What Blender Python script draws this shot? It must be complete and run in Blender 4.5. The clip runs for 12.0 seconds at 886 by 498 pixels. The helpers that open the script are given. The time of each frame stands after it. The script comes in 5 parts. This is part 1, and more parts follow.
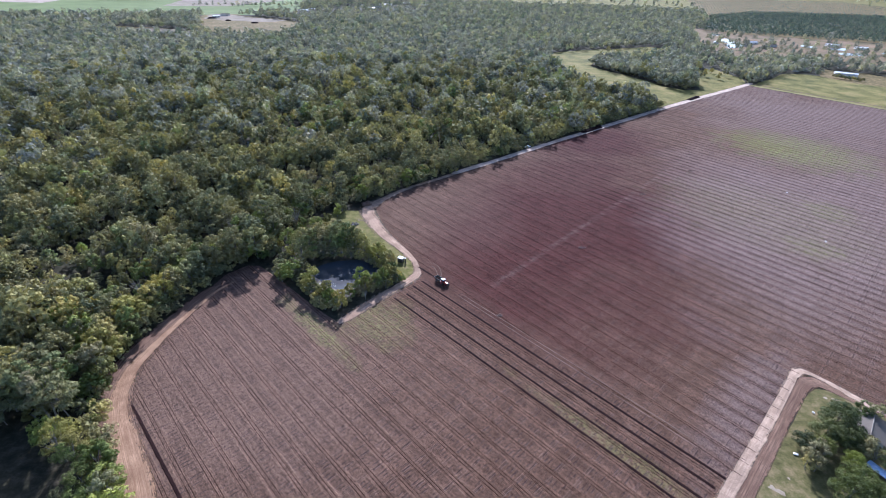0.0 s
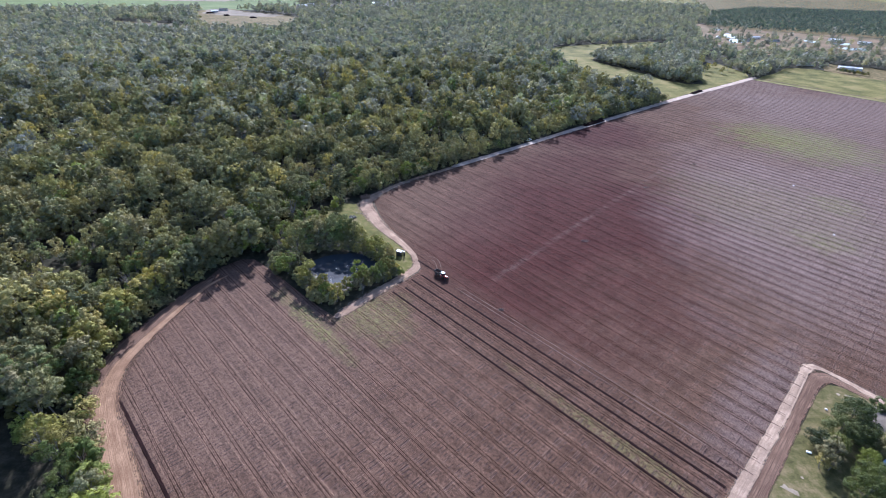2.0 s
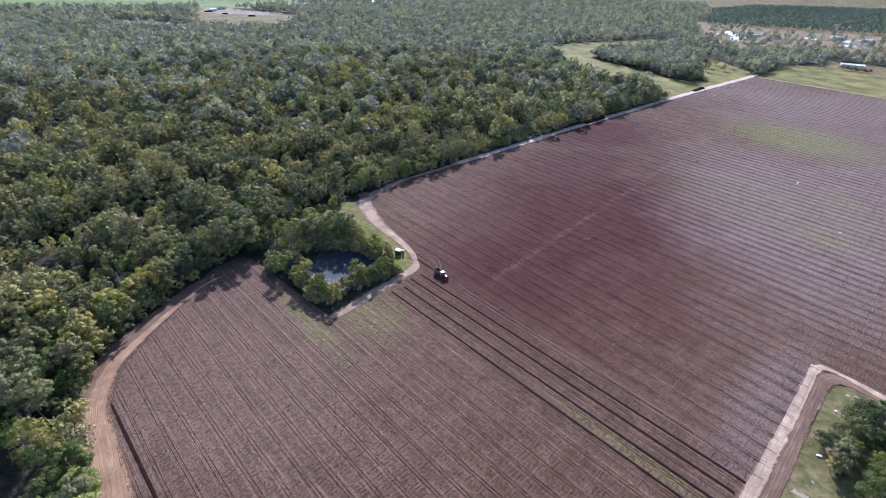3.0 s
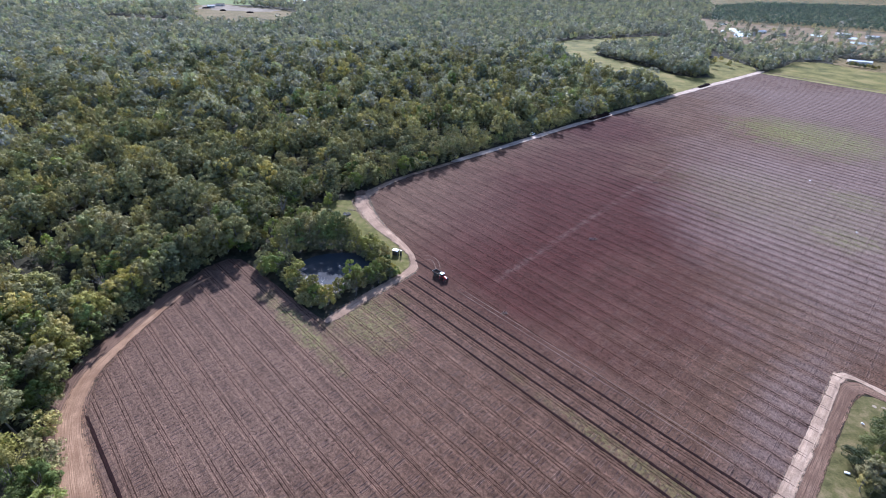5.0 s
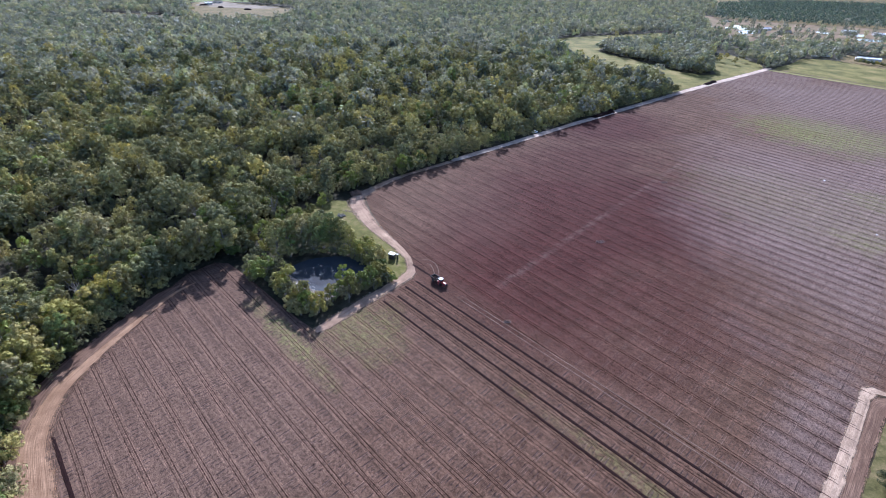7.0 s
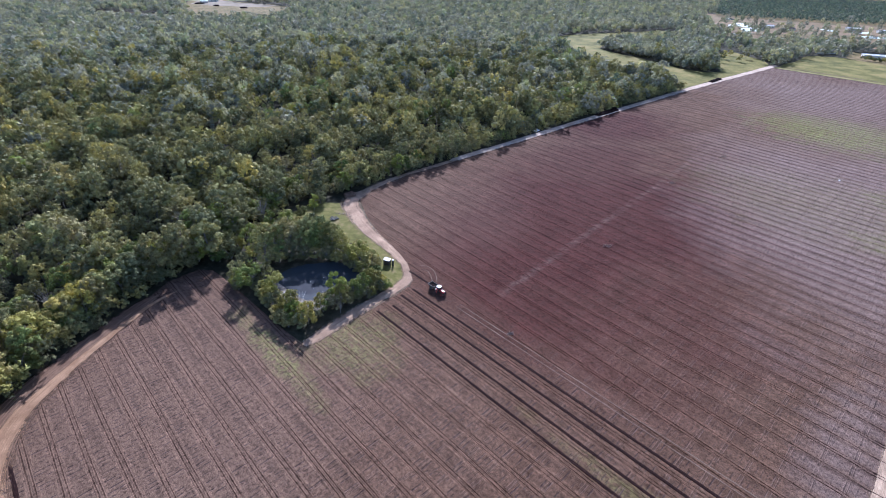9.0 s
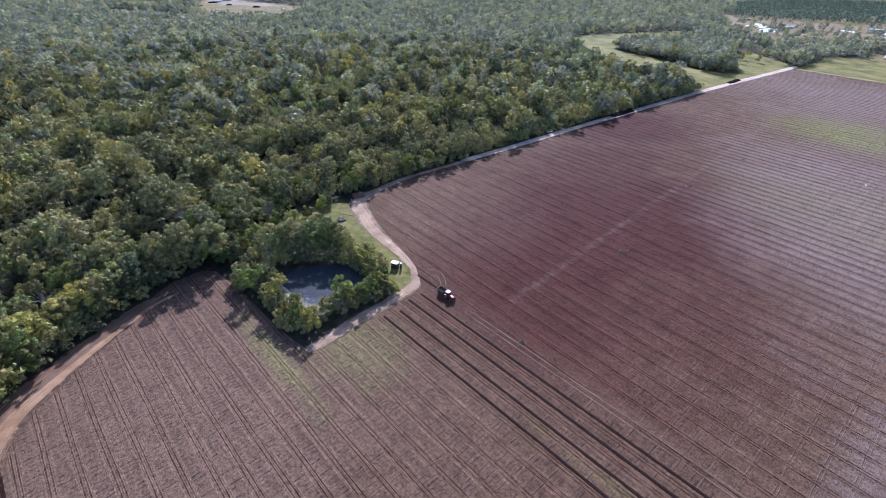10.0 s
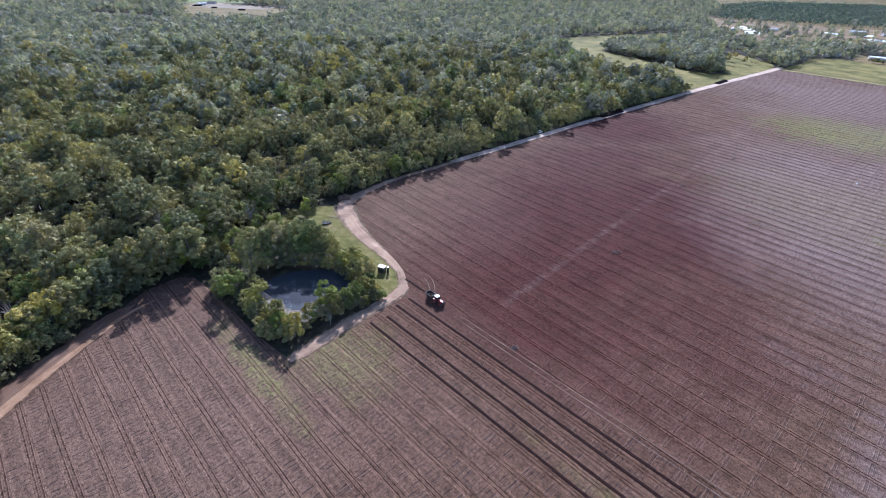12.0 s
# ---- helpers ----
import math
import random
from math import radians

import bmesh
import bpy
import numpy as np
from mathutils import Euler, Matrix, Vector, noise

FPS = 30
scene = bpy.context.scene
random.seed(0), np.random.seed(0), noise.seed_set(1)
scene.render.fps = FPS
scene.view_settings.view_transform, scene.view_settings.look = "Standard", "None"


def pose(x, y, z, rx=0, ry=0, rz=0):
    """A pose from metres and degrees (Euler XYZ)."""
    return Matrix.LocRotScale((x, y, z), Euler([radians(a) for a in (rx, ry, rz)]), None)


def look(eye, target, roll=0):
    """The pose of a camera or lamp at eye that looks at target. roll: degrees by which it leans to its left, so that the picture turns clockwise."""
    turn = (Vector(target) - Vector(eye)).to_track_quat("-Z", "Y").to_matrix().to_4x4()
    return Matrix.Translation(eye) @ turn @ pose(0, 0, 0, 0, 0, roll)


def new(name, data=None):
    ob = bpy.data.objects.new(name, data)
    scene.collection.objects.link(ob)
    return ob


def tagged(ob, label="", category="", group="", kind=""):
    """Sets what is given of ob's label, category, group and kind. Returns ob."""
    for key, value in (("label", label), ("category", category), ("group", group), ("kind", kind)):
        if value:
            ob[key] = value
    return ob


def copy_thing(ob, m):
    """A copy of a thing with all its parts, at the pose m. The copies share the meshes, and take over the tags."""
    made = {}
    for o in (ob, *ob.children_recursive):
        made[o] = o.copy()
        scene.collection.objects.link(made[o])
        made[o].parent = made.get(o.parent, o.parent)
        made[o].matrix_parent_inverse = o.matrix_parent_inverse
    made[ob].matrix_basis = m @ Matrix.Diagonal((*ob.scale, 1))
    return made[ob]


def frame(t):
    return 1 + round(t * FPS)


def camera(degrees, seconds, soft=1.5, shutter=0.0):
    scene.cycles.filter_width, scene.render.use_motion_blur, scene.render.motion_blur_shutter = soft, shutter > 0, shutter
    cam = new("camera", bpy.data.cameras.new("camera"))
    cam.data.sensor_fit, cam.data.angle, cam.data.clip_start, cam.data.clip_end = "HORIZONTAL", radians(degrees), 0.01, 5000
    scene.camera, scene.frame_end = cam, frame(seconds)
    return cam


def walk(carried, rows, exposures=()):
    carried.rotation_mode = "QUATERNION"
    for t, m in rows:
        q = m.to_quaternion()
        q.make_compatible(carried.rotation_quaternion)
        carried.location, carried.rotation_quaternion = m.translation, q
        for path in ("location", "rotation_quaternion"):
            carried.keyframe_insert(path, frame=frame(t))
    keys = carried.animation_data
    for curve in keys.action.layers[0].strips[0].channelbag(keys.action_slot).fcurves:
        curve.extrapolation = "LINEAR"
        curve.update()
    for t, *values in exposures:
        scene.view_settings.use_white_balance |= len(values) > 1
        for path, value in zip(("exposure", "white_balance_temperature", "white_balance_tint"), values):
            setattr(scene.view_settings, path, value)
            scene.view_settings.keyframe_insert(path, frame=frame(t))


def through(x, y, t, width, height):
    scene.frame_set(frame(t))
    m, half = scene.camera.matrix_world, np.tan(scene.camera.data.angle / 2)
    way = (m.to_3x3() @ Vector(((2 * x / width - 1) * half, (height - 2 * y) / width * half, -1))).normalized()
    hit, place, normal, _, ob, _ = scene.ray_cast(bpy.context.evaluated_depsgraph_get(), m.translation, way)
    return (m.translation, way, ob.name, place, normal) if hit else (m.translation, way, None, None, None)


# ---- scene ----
cam = camera(84.1, 12.0, 0.5)
PATH = [
    (0, (0.259, 1.913, 119.619), (0.271, 3.624, 118.584), 1.9),
    (0.5, (0.266, 2.313, 118.614), (0.279, 4.023, 117.577), 1.9),
    (1, (0.381, 3.119, 117.396), (0.393, 4.828, 116.357), 1.9),
    (1.5, (0.328, 4.244, 116.322), (0.34, 5.952, 115.28), 1.9),
    (2, (0.493, 5.49, 115.055), (0.505, 7.197, 114.012), 1.9),
    (2.5, (0.492, 7.083, 113.793), (0.505, 8.789, 112.749), 1.9),
    (3, (0.666, 8.561, 112.878), (0.678, 10.266, 111.833), 1.8),
    (5, (1.103, 16.893, 108.303), (1.113, 18.596, 107.255), 1.8),
    (5.5, (1.291, 19.164, 107.354), (1.305, 20.867, 106.304), 1.8),
    (6, (1.327, 21.798, 106.161), (1.343, 23.5, 105.111), 1.8),
    (6.5, (1.533, 24.387, 105.145), (1.549, 26.088, 104.093), 1.8),
    (7, (1.708, 26.983, 104.138), (1.716, 28.684, 103.087), 1.8),
    (9, (2.132, 37.527, 99.916), (2.142, 39.228, 98.865), 1.7),
    (9.5, (2.059, 40.348, 98.858), (2.038, 42.049, 97.806), 1.7),
    (10, (2.077, 43.058, 97.655), (2.048, 44.76, 96.605), 1.7),
    (10.5, (2.447, 45.062, 96.974), (2.425, 46.766, 95.928), 1.7),
    (11, (2.59, 46.687, 96.217), (2.588, 48.393, 95.173), 1.8),
    (11.5, (2.478, 47.603, 95.219), (2.482, 49.312, 94.181), 1.8),
    (12, (2.614, 47.855, 94.335), (2.624, 49.566, 93.299), 1.8),
]
walk(cam, [(t, look(eye, target, roll)) for t, eye, target, roll in PATH], ((0, 1.09, 5020, 18), (12, 1.09, 5020, 18)))

# ---------------------------------------------------------------- light
SUN_EL, SUN_AZ = 31.0, -1.0          # degrees above the horizon, and clockwise from +y
world = bpy.data.worlds.new("sky")
scene.world = world
world.use_nodes = True
wt = world.node_tree
sky = wt.nodes.new("ShaderNodeTexSky")
sky.sky_type = "NISHITA"
sky.sun_disc = False
sky.sun_elevation, sky.sun_rotation = radians(SUN_EL), radians(SUN_AZ)
sky.air_density, sky.dust_density, sky.ozone_density = 1.0, 1.5, 1.2
wt.nodes["Background"].inputs[1].default_value = 0.116
wt.links.new(sky.outputs[0], wt.nodes["Background"].inputs[0])
lamp = bpy.data.lights.new("sun", "SUN")
lamp.energy, lamp.angle, lamp.color = 5.0, radians(0.55), (1.0, 0.94, 0.86)
sun = new("sun", lamp)
sun_dir = Vector((math.sin(radians(SUN_AZ)) * math.cos(radians(SUN_EL)), math.cos(radians(SUN_AZ)) * math.cos(radians(SUN_EL)), math.sin(radians(SUN_EL))))
sun.matrix_world = look(sun_dir * 800, (0, 0, 0))

# ---------------------------------------------------------------- plan
# Rows run along u, 45.8 degrees to the right of the way ahead and back; v counts the rows away from the eye.
CA, SA = math.cos(radians(45.8)), math.sin(radians(45.8))


def xy(u, v):
    return CA * u + SA * v, -SA * u + CA * v


def uv(x, y):
    return CA * x - SA * y, SA * x + CA * y


FIELD = pose(0, 0, 0, 0, 0, -45.8)      # local x is u, local y is v
# where the tilled ground begins along u, for each v
EDGE_V = [-20, -12, -4, 2, 6, 10, 16, 24, 36, 48, 56, 66, 70, 71.5, 72.8, 74, 77, 96, 116, 120.5, 123.5, 126, 128, 130.3, 134.6, 142, 152, 172, 250, 324, 450, 560, 646]
EDGE_U = [-22, -56, -94, -120, -138, -147, -157, -165, -175, -182, -187, -188, -184, -165, -142, -130, -127.4, -129, -131, -133.5, -139.5, -146, -153, -167, -180, -197, -205, -206.5, -204, -199, -190, -183, -176]


def edge_u(v):
    return np.interp(v, EDGE_V, EDGE_U)


# where the woods begin along u
WOOD_V = [-120, -40, -26, -16, -8, -2, 0, 8, 20, 38, 53, 65, 84, 107, 120, 132, 141, 162, 182, 250, 324, 400, 476, 482]
WOOD_U = [0, 0, -20, -58, -95, -125, -141, -160, -168.5, -179.5, -187, -191, -194, -208, -213, -211, -208, -207, -206.5, -205.5, -202.5, -198.5, -193, -193]


def wood_u(v):
    return np.interp(v, WOOD_V, WOOD_U)


def inside(px, py, poly):
    hit = np.zeros(len(px), bool)
    for (ax, ay), (bx, by) in zip(poly, poly[1:] + poly[:1]):
        cross = ((ay > py) != (by > py))
        with np.errstate(divide="ignore", invalid="ignore"):
            hit ^= cross & (px < (bx - ax) * (py - ay) / (by - ay + 1e-12) + ax)
    return hit


CLEARING = [(203, 468), (342, 580), (354, 612), (346, 668), (302, 645), (290, 600), (276, 550), (258, 541), (240, 556), (229, 588), (212, 614), (197, 638), (184, 664), (205, 706), (262, 736), (312, 766), (352, 812), (320, 838), (262, 806), (216, 790), (152, 752), (134, 672), (140, 590), (160, 520), (184, 480)]
PADDOCK = [xy(-172, 650), xy(-168, 762), xy(-150, 782), xy(-70, 796), xy(260, 800), xy(260, 650)]
FLATS = [(496, 1104), (545, 1042), (640, 1000), (790, 960), (1010, 890), (930, 640), (660, 650), (582, 695), (516, 748), (418, 742), (400, 820), (440, 930)]
ORCHARD = [(504, 1052), (560, 1026), (640, 1002), (792, 962), (1010, 892), (1520, 1600), (1480, 2080), (860, 2000), (640, 1340)]
PLANTED = [(506, 1054), (560, 1028), (640, 1004), (792, 964), (1000, 900), (1330, 1380), (1200, 1480), (962, 1490), (823, 1475), (650, 1345)]
HOLLOW = [(-134, 62), (-92, 62), (-92, 80), (-102, 94), (-130, 95)]
SHED_YARD = [(468, 640), (486, 606), (560, 560), (600, 610), (545, 668), (505, 690), (478, 668)]
BLOCK = [(-395, 850), (-335, 812), (-258, 826), (-250, 945), (-273, 1000), (-314, 1032), (-388, 1060), (-449, 1100), (-475, 1062), (-463, 1006), (-425, 930)]
SLOT = [(-542, 884), (-498, 872), (-450, 868), (-400, 853), (-388, 800), (-410, 790), (-480, 802), (-520, 826)]
VILLAGE = [(-330, 1040), (-200, 1090), (-40, 1200), (-20, 1460), (-200, 1400), (-335, 1230)]
TOP = [(-785, 930), (-746, 965), (-656, 990), (-536, 1040), (-390, 1090), (-330, 1180), (-400, 2100), (-1900, 2100), (-1500, 930)]
YARD = [xy(1.8, -60), xy(1.6, 167.5), xy(2.6, 171.8), xy(6, 174.2), xy(120, 175), xy(120, -60)]

# ---------------------------------------------------------------- materials


def material(name, rough=0.9, metal=0.0):
    m = bpy.data.materials.new(name)
    m.use_nodes = True
    b = m.node_tree.nodes["Principled BSDF"]
    b.inputs["Roughness"].default_value, b.inputs["Metallic"].default_value = rough, metal
    b.inputs["Specular IOR Level"].default_value = 0.08
    return m, m.node_tree, b


class Nodes:
    """Short hands for node trees."""

    def __init__(self, tree):
        self.t = tree

    def n(self, kind, **kw):
        node = self.t.nodes.new(kind)
        for k, val in kw.items():
            if k == "op":
                node.operation = val
            else:
                node.inputs[k.replace("_", " ")].default_value = val
        return node

    def link(self, a, b):
        self.t.links.new(a, b)

    def coord(self):
        return self.t.nodes.new("ShaderNodeTexCoord").outputs["Object"]

    def noise(self, vec, scale, detail=4.0, rough=0.55):
        a = self.n("ShaderNodeTexNoise", Scale=scale, Detail=detail, Roughness=rough)
        self.link(vec, a.inputs["Vector"])
        return a.outputs["Fac"]

    def scaled(self, vec, x, y, z):
        a = self.t.nodes.new("ShaderNodeMapping")
        a.inputs["Scale"].default_value = (x, y, z)
        self.link(vec, a.inputs["Vector"])
        return a.outputs[0]

    def ramp(self, fac, stops):
        a = self.t.nodes.new("ShaderNodeValToRGB")
        e = a.color_ramp.elements
        while len(e) < len(stops):
            e.new(0.5)
        for el, (p, c) in zip(e, stops):
            el.position = p
            el.color = (*c, 1) if len(c) == 3 else c
        self.link(fac, a.inputs[0])
        return a.outputs[0]

    def grey(self, fac, a, b):
        r = self.n("ShaderNodeMapRange")
        r.inputs[1].default_value, r.inputs[2].default_value = a, b
        self.link(fac, r.inputs[0])
        return r.outputs[0]

    def math(self, op, a, b=None):
        m = self.t.nodes.new("ShaderNodeMath")
        m.operation = op
        for i, val in enumerate((a, b)):
            if val is None:
                continue
            if isinstance(val, (int, float)):
                m.inputs[i].default_value = val
            else:
                self.link(val, m.inputs[i])
        return m.outputs[0]

    def mix(self, fac, a, b, blend="MIX"):
        m = self.t.nodes.new("ShaderNodeMix")
        m.data_type, m.blend_type = "RGBA", blend
        for sock, val in ((m.inputs[0], fac), (m.inputs[6], a), (m.inputs[7], b)):
            if isinstance(val, (int, float)):
                sock.default_value = val
            elif isinstance(val, tuple):
                sock.default_value = (*val, 1)
            else:
                self.link(val, sock)
        return m.outputs[2]

    def bump(self, height, bsdf, strength, distance):
        b = self.n("ShaderNodeBump", Strength=strength, Distance=distance)
        self.link(height, b.inputs["Height"])
        self.link(b.outputs[0], bsdf.inputs["Normal"])

    def ellipse(self, vec, u, v, ru, rv, wobble=None):
        """1 inside a soft patch of the plan, 0 outside."""
        m = self.t.nodes.new("ShaderNodeMapping")
        m.vector_type = "POINT"
        m.inputs["Location"].default_value = (-u / ru, -v / rv, 0)
        m.inputs["Scale"].default_value = (1 / ru, 1 / rv, 0)
        self.link(vec, m.inputs["Vector"])
        ln = self.t.nodes.new("ShaderNodeVectorMath")
        ln.operation = "LENGTH"
        self.link(m.outputs[0], ln.inputs[0])
        d = ln.outputs["Value"]
        if wobble is not None:
            d = self.math("ADD", d, self.math("MULTIPLY", self.math("SUBTRACT", wobble, 0.5), 1.6))
        return self.grey(d, 1.15, 0.45)


def soil_material(name, state):
    """Tilled red-brown soil: clods, weathering, the red part of the land, the pale part with painted sheen, thin green
    weed patches.
    """
    m, t, b = material(name, 0.95)
    b.inputs["Specular IOR Level"].default_value = 0.06
    k = Nodes(t)
    c = k.coord()
    big = k.noise(c, 0.013, 5)
    mid = k.noise(c, 0.12, 5, 0.6)
    clod = k.noise(c, 1.5, 8, 0.85)
    streak = k.noise(k.scaled(c, 0.02, 0.9, 1), 1.0, 3)
    plain = k.ramp(mid, [(0.25, (0.068, 0.038, 0.024)), (0.5, (0.088, 0.051, 0.033)), (0.78, (0.116, 0.069, 0.046))])
    red = k.ramp(mid, [(0.25, (0.037, 0.0132, 0.0108)), (0.75, (0.064, 0.0232, 0.0186))])
    pale = k.ramp(mid, [(0.25, (0.124, 0.086, 0.070)), (0.75, (0.182, 0.132, 0.108))])
    place = t.nodes.new("ShaderNodeSeparateXYZ")
    k.link(c, place.inputs[0])
    redzone = k.math("MAXIMUM", k.ellipse(c, -110, 210, 76, 135, big), k.math("MAXIMUM", k.math("MULTIPLY", k.ellipse(c, -178, 335, 44, 58, big), 0.95), k.math("MULTIPLY", k.ellipse(c, -146, 262, 46, 66, big), 0.8)))
    redzone = k.math("MULTIPLY", redzone, k.grey(k.math("ADD", place.outputs[1], k.math("MULTIPLY", mid, 14.0)), 112, 136))
    # north patches: dry soil, with sun sheen and haze put into its colour
    palezone = k.math("MAXIMUM", k.math("MULTIPLY", k.ellipse(c, -16, 325, 104, 128, big), 0.70), k.math("MULTIPLY", k.ellipse(c, -30, 560, 190, 130, big), 0.62))
    palezone = k.math("MAXIMUM", palezone, k.math("MULTIPLY", k.ellipse(c, -9, 150, 12, 42, mid), 0.42))
    col = k.mix(redzone, plain, red)
    col = k.mix(palezone, col, pale)
    dusty = k.math("MAXIMUM", k.math("MULTIPLY", k.ellipse(c, -172, 160, 46, 46, big), 0.25), k.math("MULTIPLY", k.ellipse(c, -130, 40, 80, 55, big), 0.7))
    col = k.mix(dusty, col, k.mix(0.62, plain, (0.150, 0.100, 0.072)))
    # weeds come up in patches, most on the beds
    weed = k.math("MAXIMUM", k.ellipse(c, -72.4, 438.7, 56, 44, mid), k.math("MULTIPLY", k.ellipse(c, -50, 300, 60, 46, mid), 0.32))
    weed = k.math("MAXIMUM", weed, k.math("MULTIPLY", k.ellipse(c, -29.1, 331.6, 17, 16, mid), 0.75))
    weed = k.math("MAXIMUM", weed, k.math("MULTIPLY", k.ellipse(c, -23.5, 280.0, 17, 15, mid), 0.7))
    weed = k.math("MAXIMUM", weed, k.math("MULTIPLY", k.ellipse(c, -122, 86, 18, 14, mid), 0.5))
    weed = k.math("MAXIMUM", weed, k.math("MULTIPLY", k.ellipse(c, -30, 101.9, 36, 3.4, mid), 0.36))
    weed = k.math("MAXIMUM", weed, k.math("MULTIPLY", k.ellipse(c, -132, 66, 26, 4, mid), 0.65))
    weed = k.math("MULTIPLY", weed, k.grey(k.noise(c, 0.9, 4, 0.7), 0.36, 0.6))
    col = k.mix(k.math("MULTIPLY", weed, 0.85), col, (0.158, 0.168, 0.052))
    # old rows lie across the new ones, as broken dashes
    wob = k.noise(c, 0.10, 2)
    sep = t.nodes.new("ShaderNodeSeparateXYZ")
    k.link(c, sep.inputs[0])
    u = k.math("ADD", sep.outputs[0], k.math("MULTIPLY", wob, 1.0))
    dash = k.math("ABSOLUTE", k.math("SUBTRACT", k.math("FRACT", k.math("MULTIPLY", u, 1 / 1.15)), 0.5))
    dash = k.grey(dash, 0.17, 0.06)
    gap = k.grey(k.noise(k.scaled(c, 0.75, 0.33, 1), 1.0, 4, 0.7), 0.47, 0.57)
    dash = k.math("MULTIPLY", dash, gap)
    dash = k.math("MULTIPLY", dash, k.math("SUBTRACT", 1.0, k.math("MULTIPLY", k.grey(sep.outputs[1], 118, 126), 0.55)))
    lean = k.math("MULTIPLY", k.math("MULTIPLY", k.math("MINIMUM", sep.outputs[0], 0.0), 0.0353), k.grey(sep.outputs[1], 645, 445))
    row_v = k.math("ADD", sep.outputs[1], lean)
    bed = k.math("FRACT", k.math("MULTIPLY", k.math("ADD", row_v, -124.78 + 5.589 * 40), 1 / 5.589))
    bed_low = k.math("FRACT", k.math("MULTIPLY", k.math("ADD", sep.outputs[1], -24.74 + 5.21 * 20), 1 / 5.21))
    upper = k.grey(sep.outputs[1], 117.4, 117.6)
    bed = k.math("ADD", k.math("MULTIPLY", bed, upper), k.math("MULTIPLY", bed_low, k.math("SUBTRACT", 1.0, upper)))
    reach = k.math("ADD", k.math("ABSOLUTE", k.math("SUBTRACT", bed, 0.5)), k.math("MULTIPLY", k.math("SUBTRACT", k.noise(c, 0.35, 2), 0.5), 0.5))
    # paler stripes along the bed crowns of the pale zone, darker between them
    crown = k.math("MULTIPLY", k.grey(reach, 0.34, 0.14), palezone)
    col = k.mix(k.math("MULTIPLY", palezone, 0.46), col, k.mix(0.55, col, (0.060, 0.036, 0.034)))
    col = k.mix(k.math("MULTIPLY", crown, 0.55), col, (0.205, 0.152, 0.132))
    dash = k.math("MULTIPLY", dash, k.grey(reach, 0.34, 0.28))
    col = k.mix(k.math("MULTIPLY", dash, 0.78), col, (0.036, 0.026, 0.026))
    # pairs of low ridges cross the beds, each with its shaded side painted dark
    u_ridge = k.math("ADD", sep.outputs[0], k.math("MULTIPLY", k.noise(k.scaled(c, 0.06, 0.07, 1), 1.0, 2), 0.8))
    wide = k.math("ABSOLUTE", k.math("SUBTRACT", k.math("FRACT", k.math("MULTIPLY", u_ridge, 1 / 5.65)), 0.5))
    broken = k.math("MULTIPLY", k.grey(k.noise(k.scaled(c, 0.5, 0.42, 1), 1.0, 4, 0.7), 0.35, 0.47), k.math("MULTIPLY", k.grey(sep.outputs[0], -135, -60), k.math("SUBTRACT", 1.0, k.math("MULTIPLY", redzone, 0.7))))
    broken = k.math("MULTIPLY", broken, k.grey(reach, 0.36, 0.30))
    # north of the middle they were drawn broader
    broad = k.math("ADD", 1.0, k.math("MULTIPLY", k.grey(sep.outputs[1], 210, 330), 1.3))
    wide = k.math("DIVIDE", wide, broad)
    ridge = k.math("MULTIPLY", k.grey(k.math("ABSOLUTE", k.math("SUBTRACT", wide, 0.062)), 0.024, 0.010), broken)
    ridge_shade = k.math("MULTIPLY", k.grey(k.math("ABSOLUTE", k.math("SUBTRACT", wide, 0.026)), 0.020, 0.009), broken)
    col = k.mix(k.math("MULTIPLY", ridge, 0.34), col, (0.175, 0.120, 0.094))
    col = k.mix(k.math("MULTIPLY", ridge_shade, 0.38), col, (0.045, 0.030, 0.026))
    # a trodden pale line runs across the rows
    line = k.grey(k.math("ABSOLUTE", k.math("ADD", k.math("ADD", sep.outputs[0], k.math("MULTIPLY", sep.outputs[1], 0.055)), 99.0)), 2.2, 0.4)
    line = k.math("MULTIPLY", k.math("MULTIPLY", line, k.grey(sep.outputs[1], 128, 136)), k.grey(k.noise(c, 0.22, 4, 0.7), 0.42, 0.62))
    col = k.mix(k.math("MULTIPLY", line, 0.20), col, (0.20, 0.15, 0.12))
    col = k.mix(1.0, col, k.ramp(streak, [(0.3, (0.86, 0.86, 0.86)), (0.7, (1.16, 1.15, 1.14))]), "MULTIPLY")
    col = k.mix(1.0, col, k.ramp(clod, [(0.35, (0.30, 0.28, 0.28)), (0.50, (1.0, 1.0, 1.0)), (0.66, (1.6, 1.58, 1.56))]), "MULTIPLY")
    # rut faces are coloured darker, shoulder faces paler than the bed
    if state == "rut":
        tread = k.noise(k.scaled(c, 1.1, 0.3, 1), 1.0, 4, 0.7)
        col = k.mix(1.0, col, k.ramp(tread, [(0.40, (0.38, 0.35, 0.35)), (0.50, (0.60, 0.56, 0.56)), (0.60, (0.88, 0.85, 0.84))]), "MULTIPLY")
    elif state == "shoulder":
        crumb = k.noise(k.scaled(c, 0.7, 2.0, 1), 1.0, 4, 0.7)
        col = k.mix(1.0, col, k.ramp(crumb, [(0.38, (0.95, 0.95, 0.95)), (0.62, (1.42, 1.40, 1.38))]), "MULTIPLY")
    k.link(col, b.inputs["Base Color"])
    h = k.math("ADD", clod, k.math("ADD", k.math("MULTIPLY", dash, -0.5), k.math("MULTIPLY", ridge, 0.5)))
    k.bump(h, b, 0.75, 0.25)
    return m


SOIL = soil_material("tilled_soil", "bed")
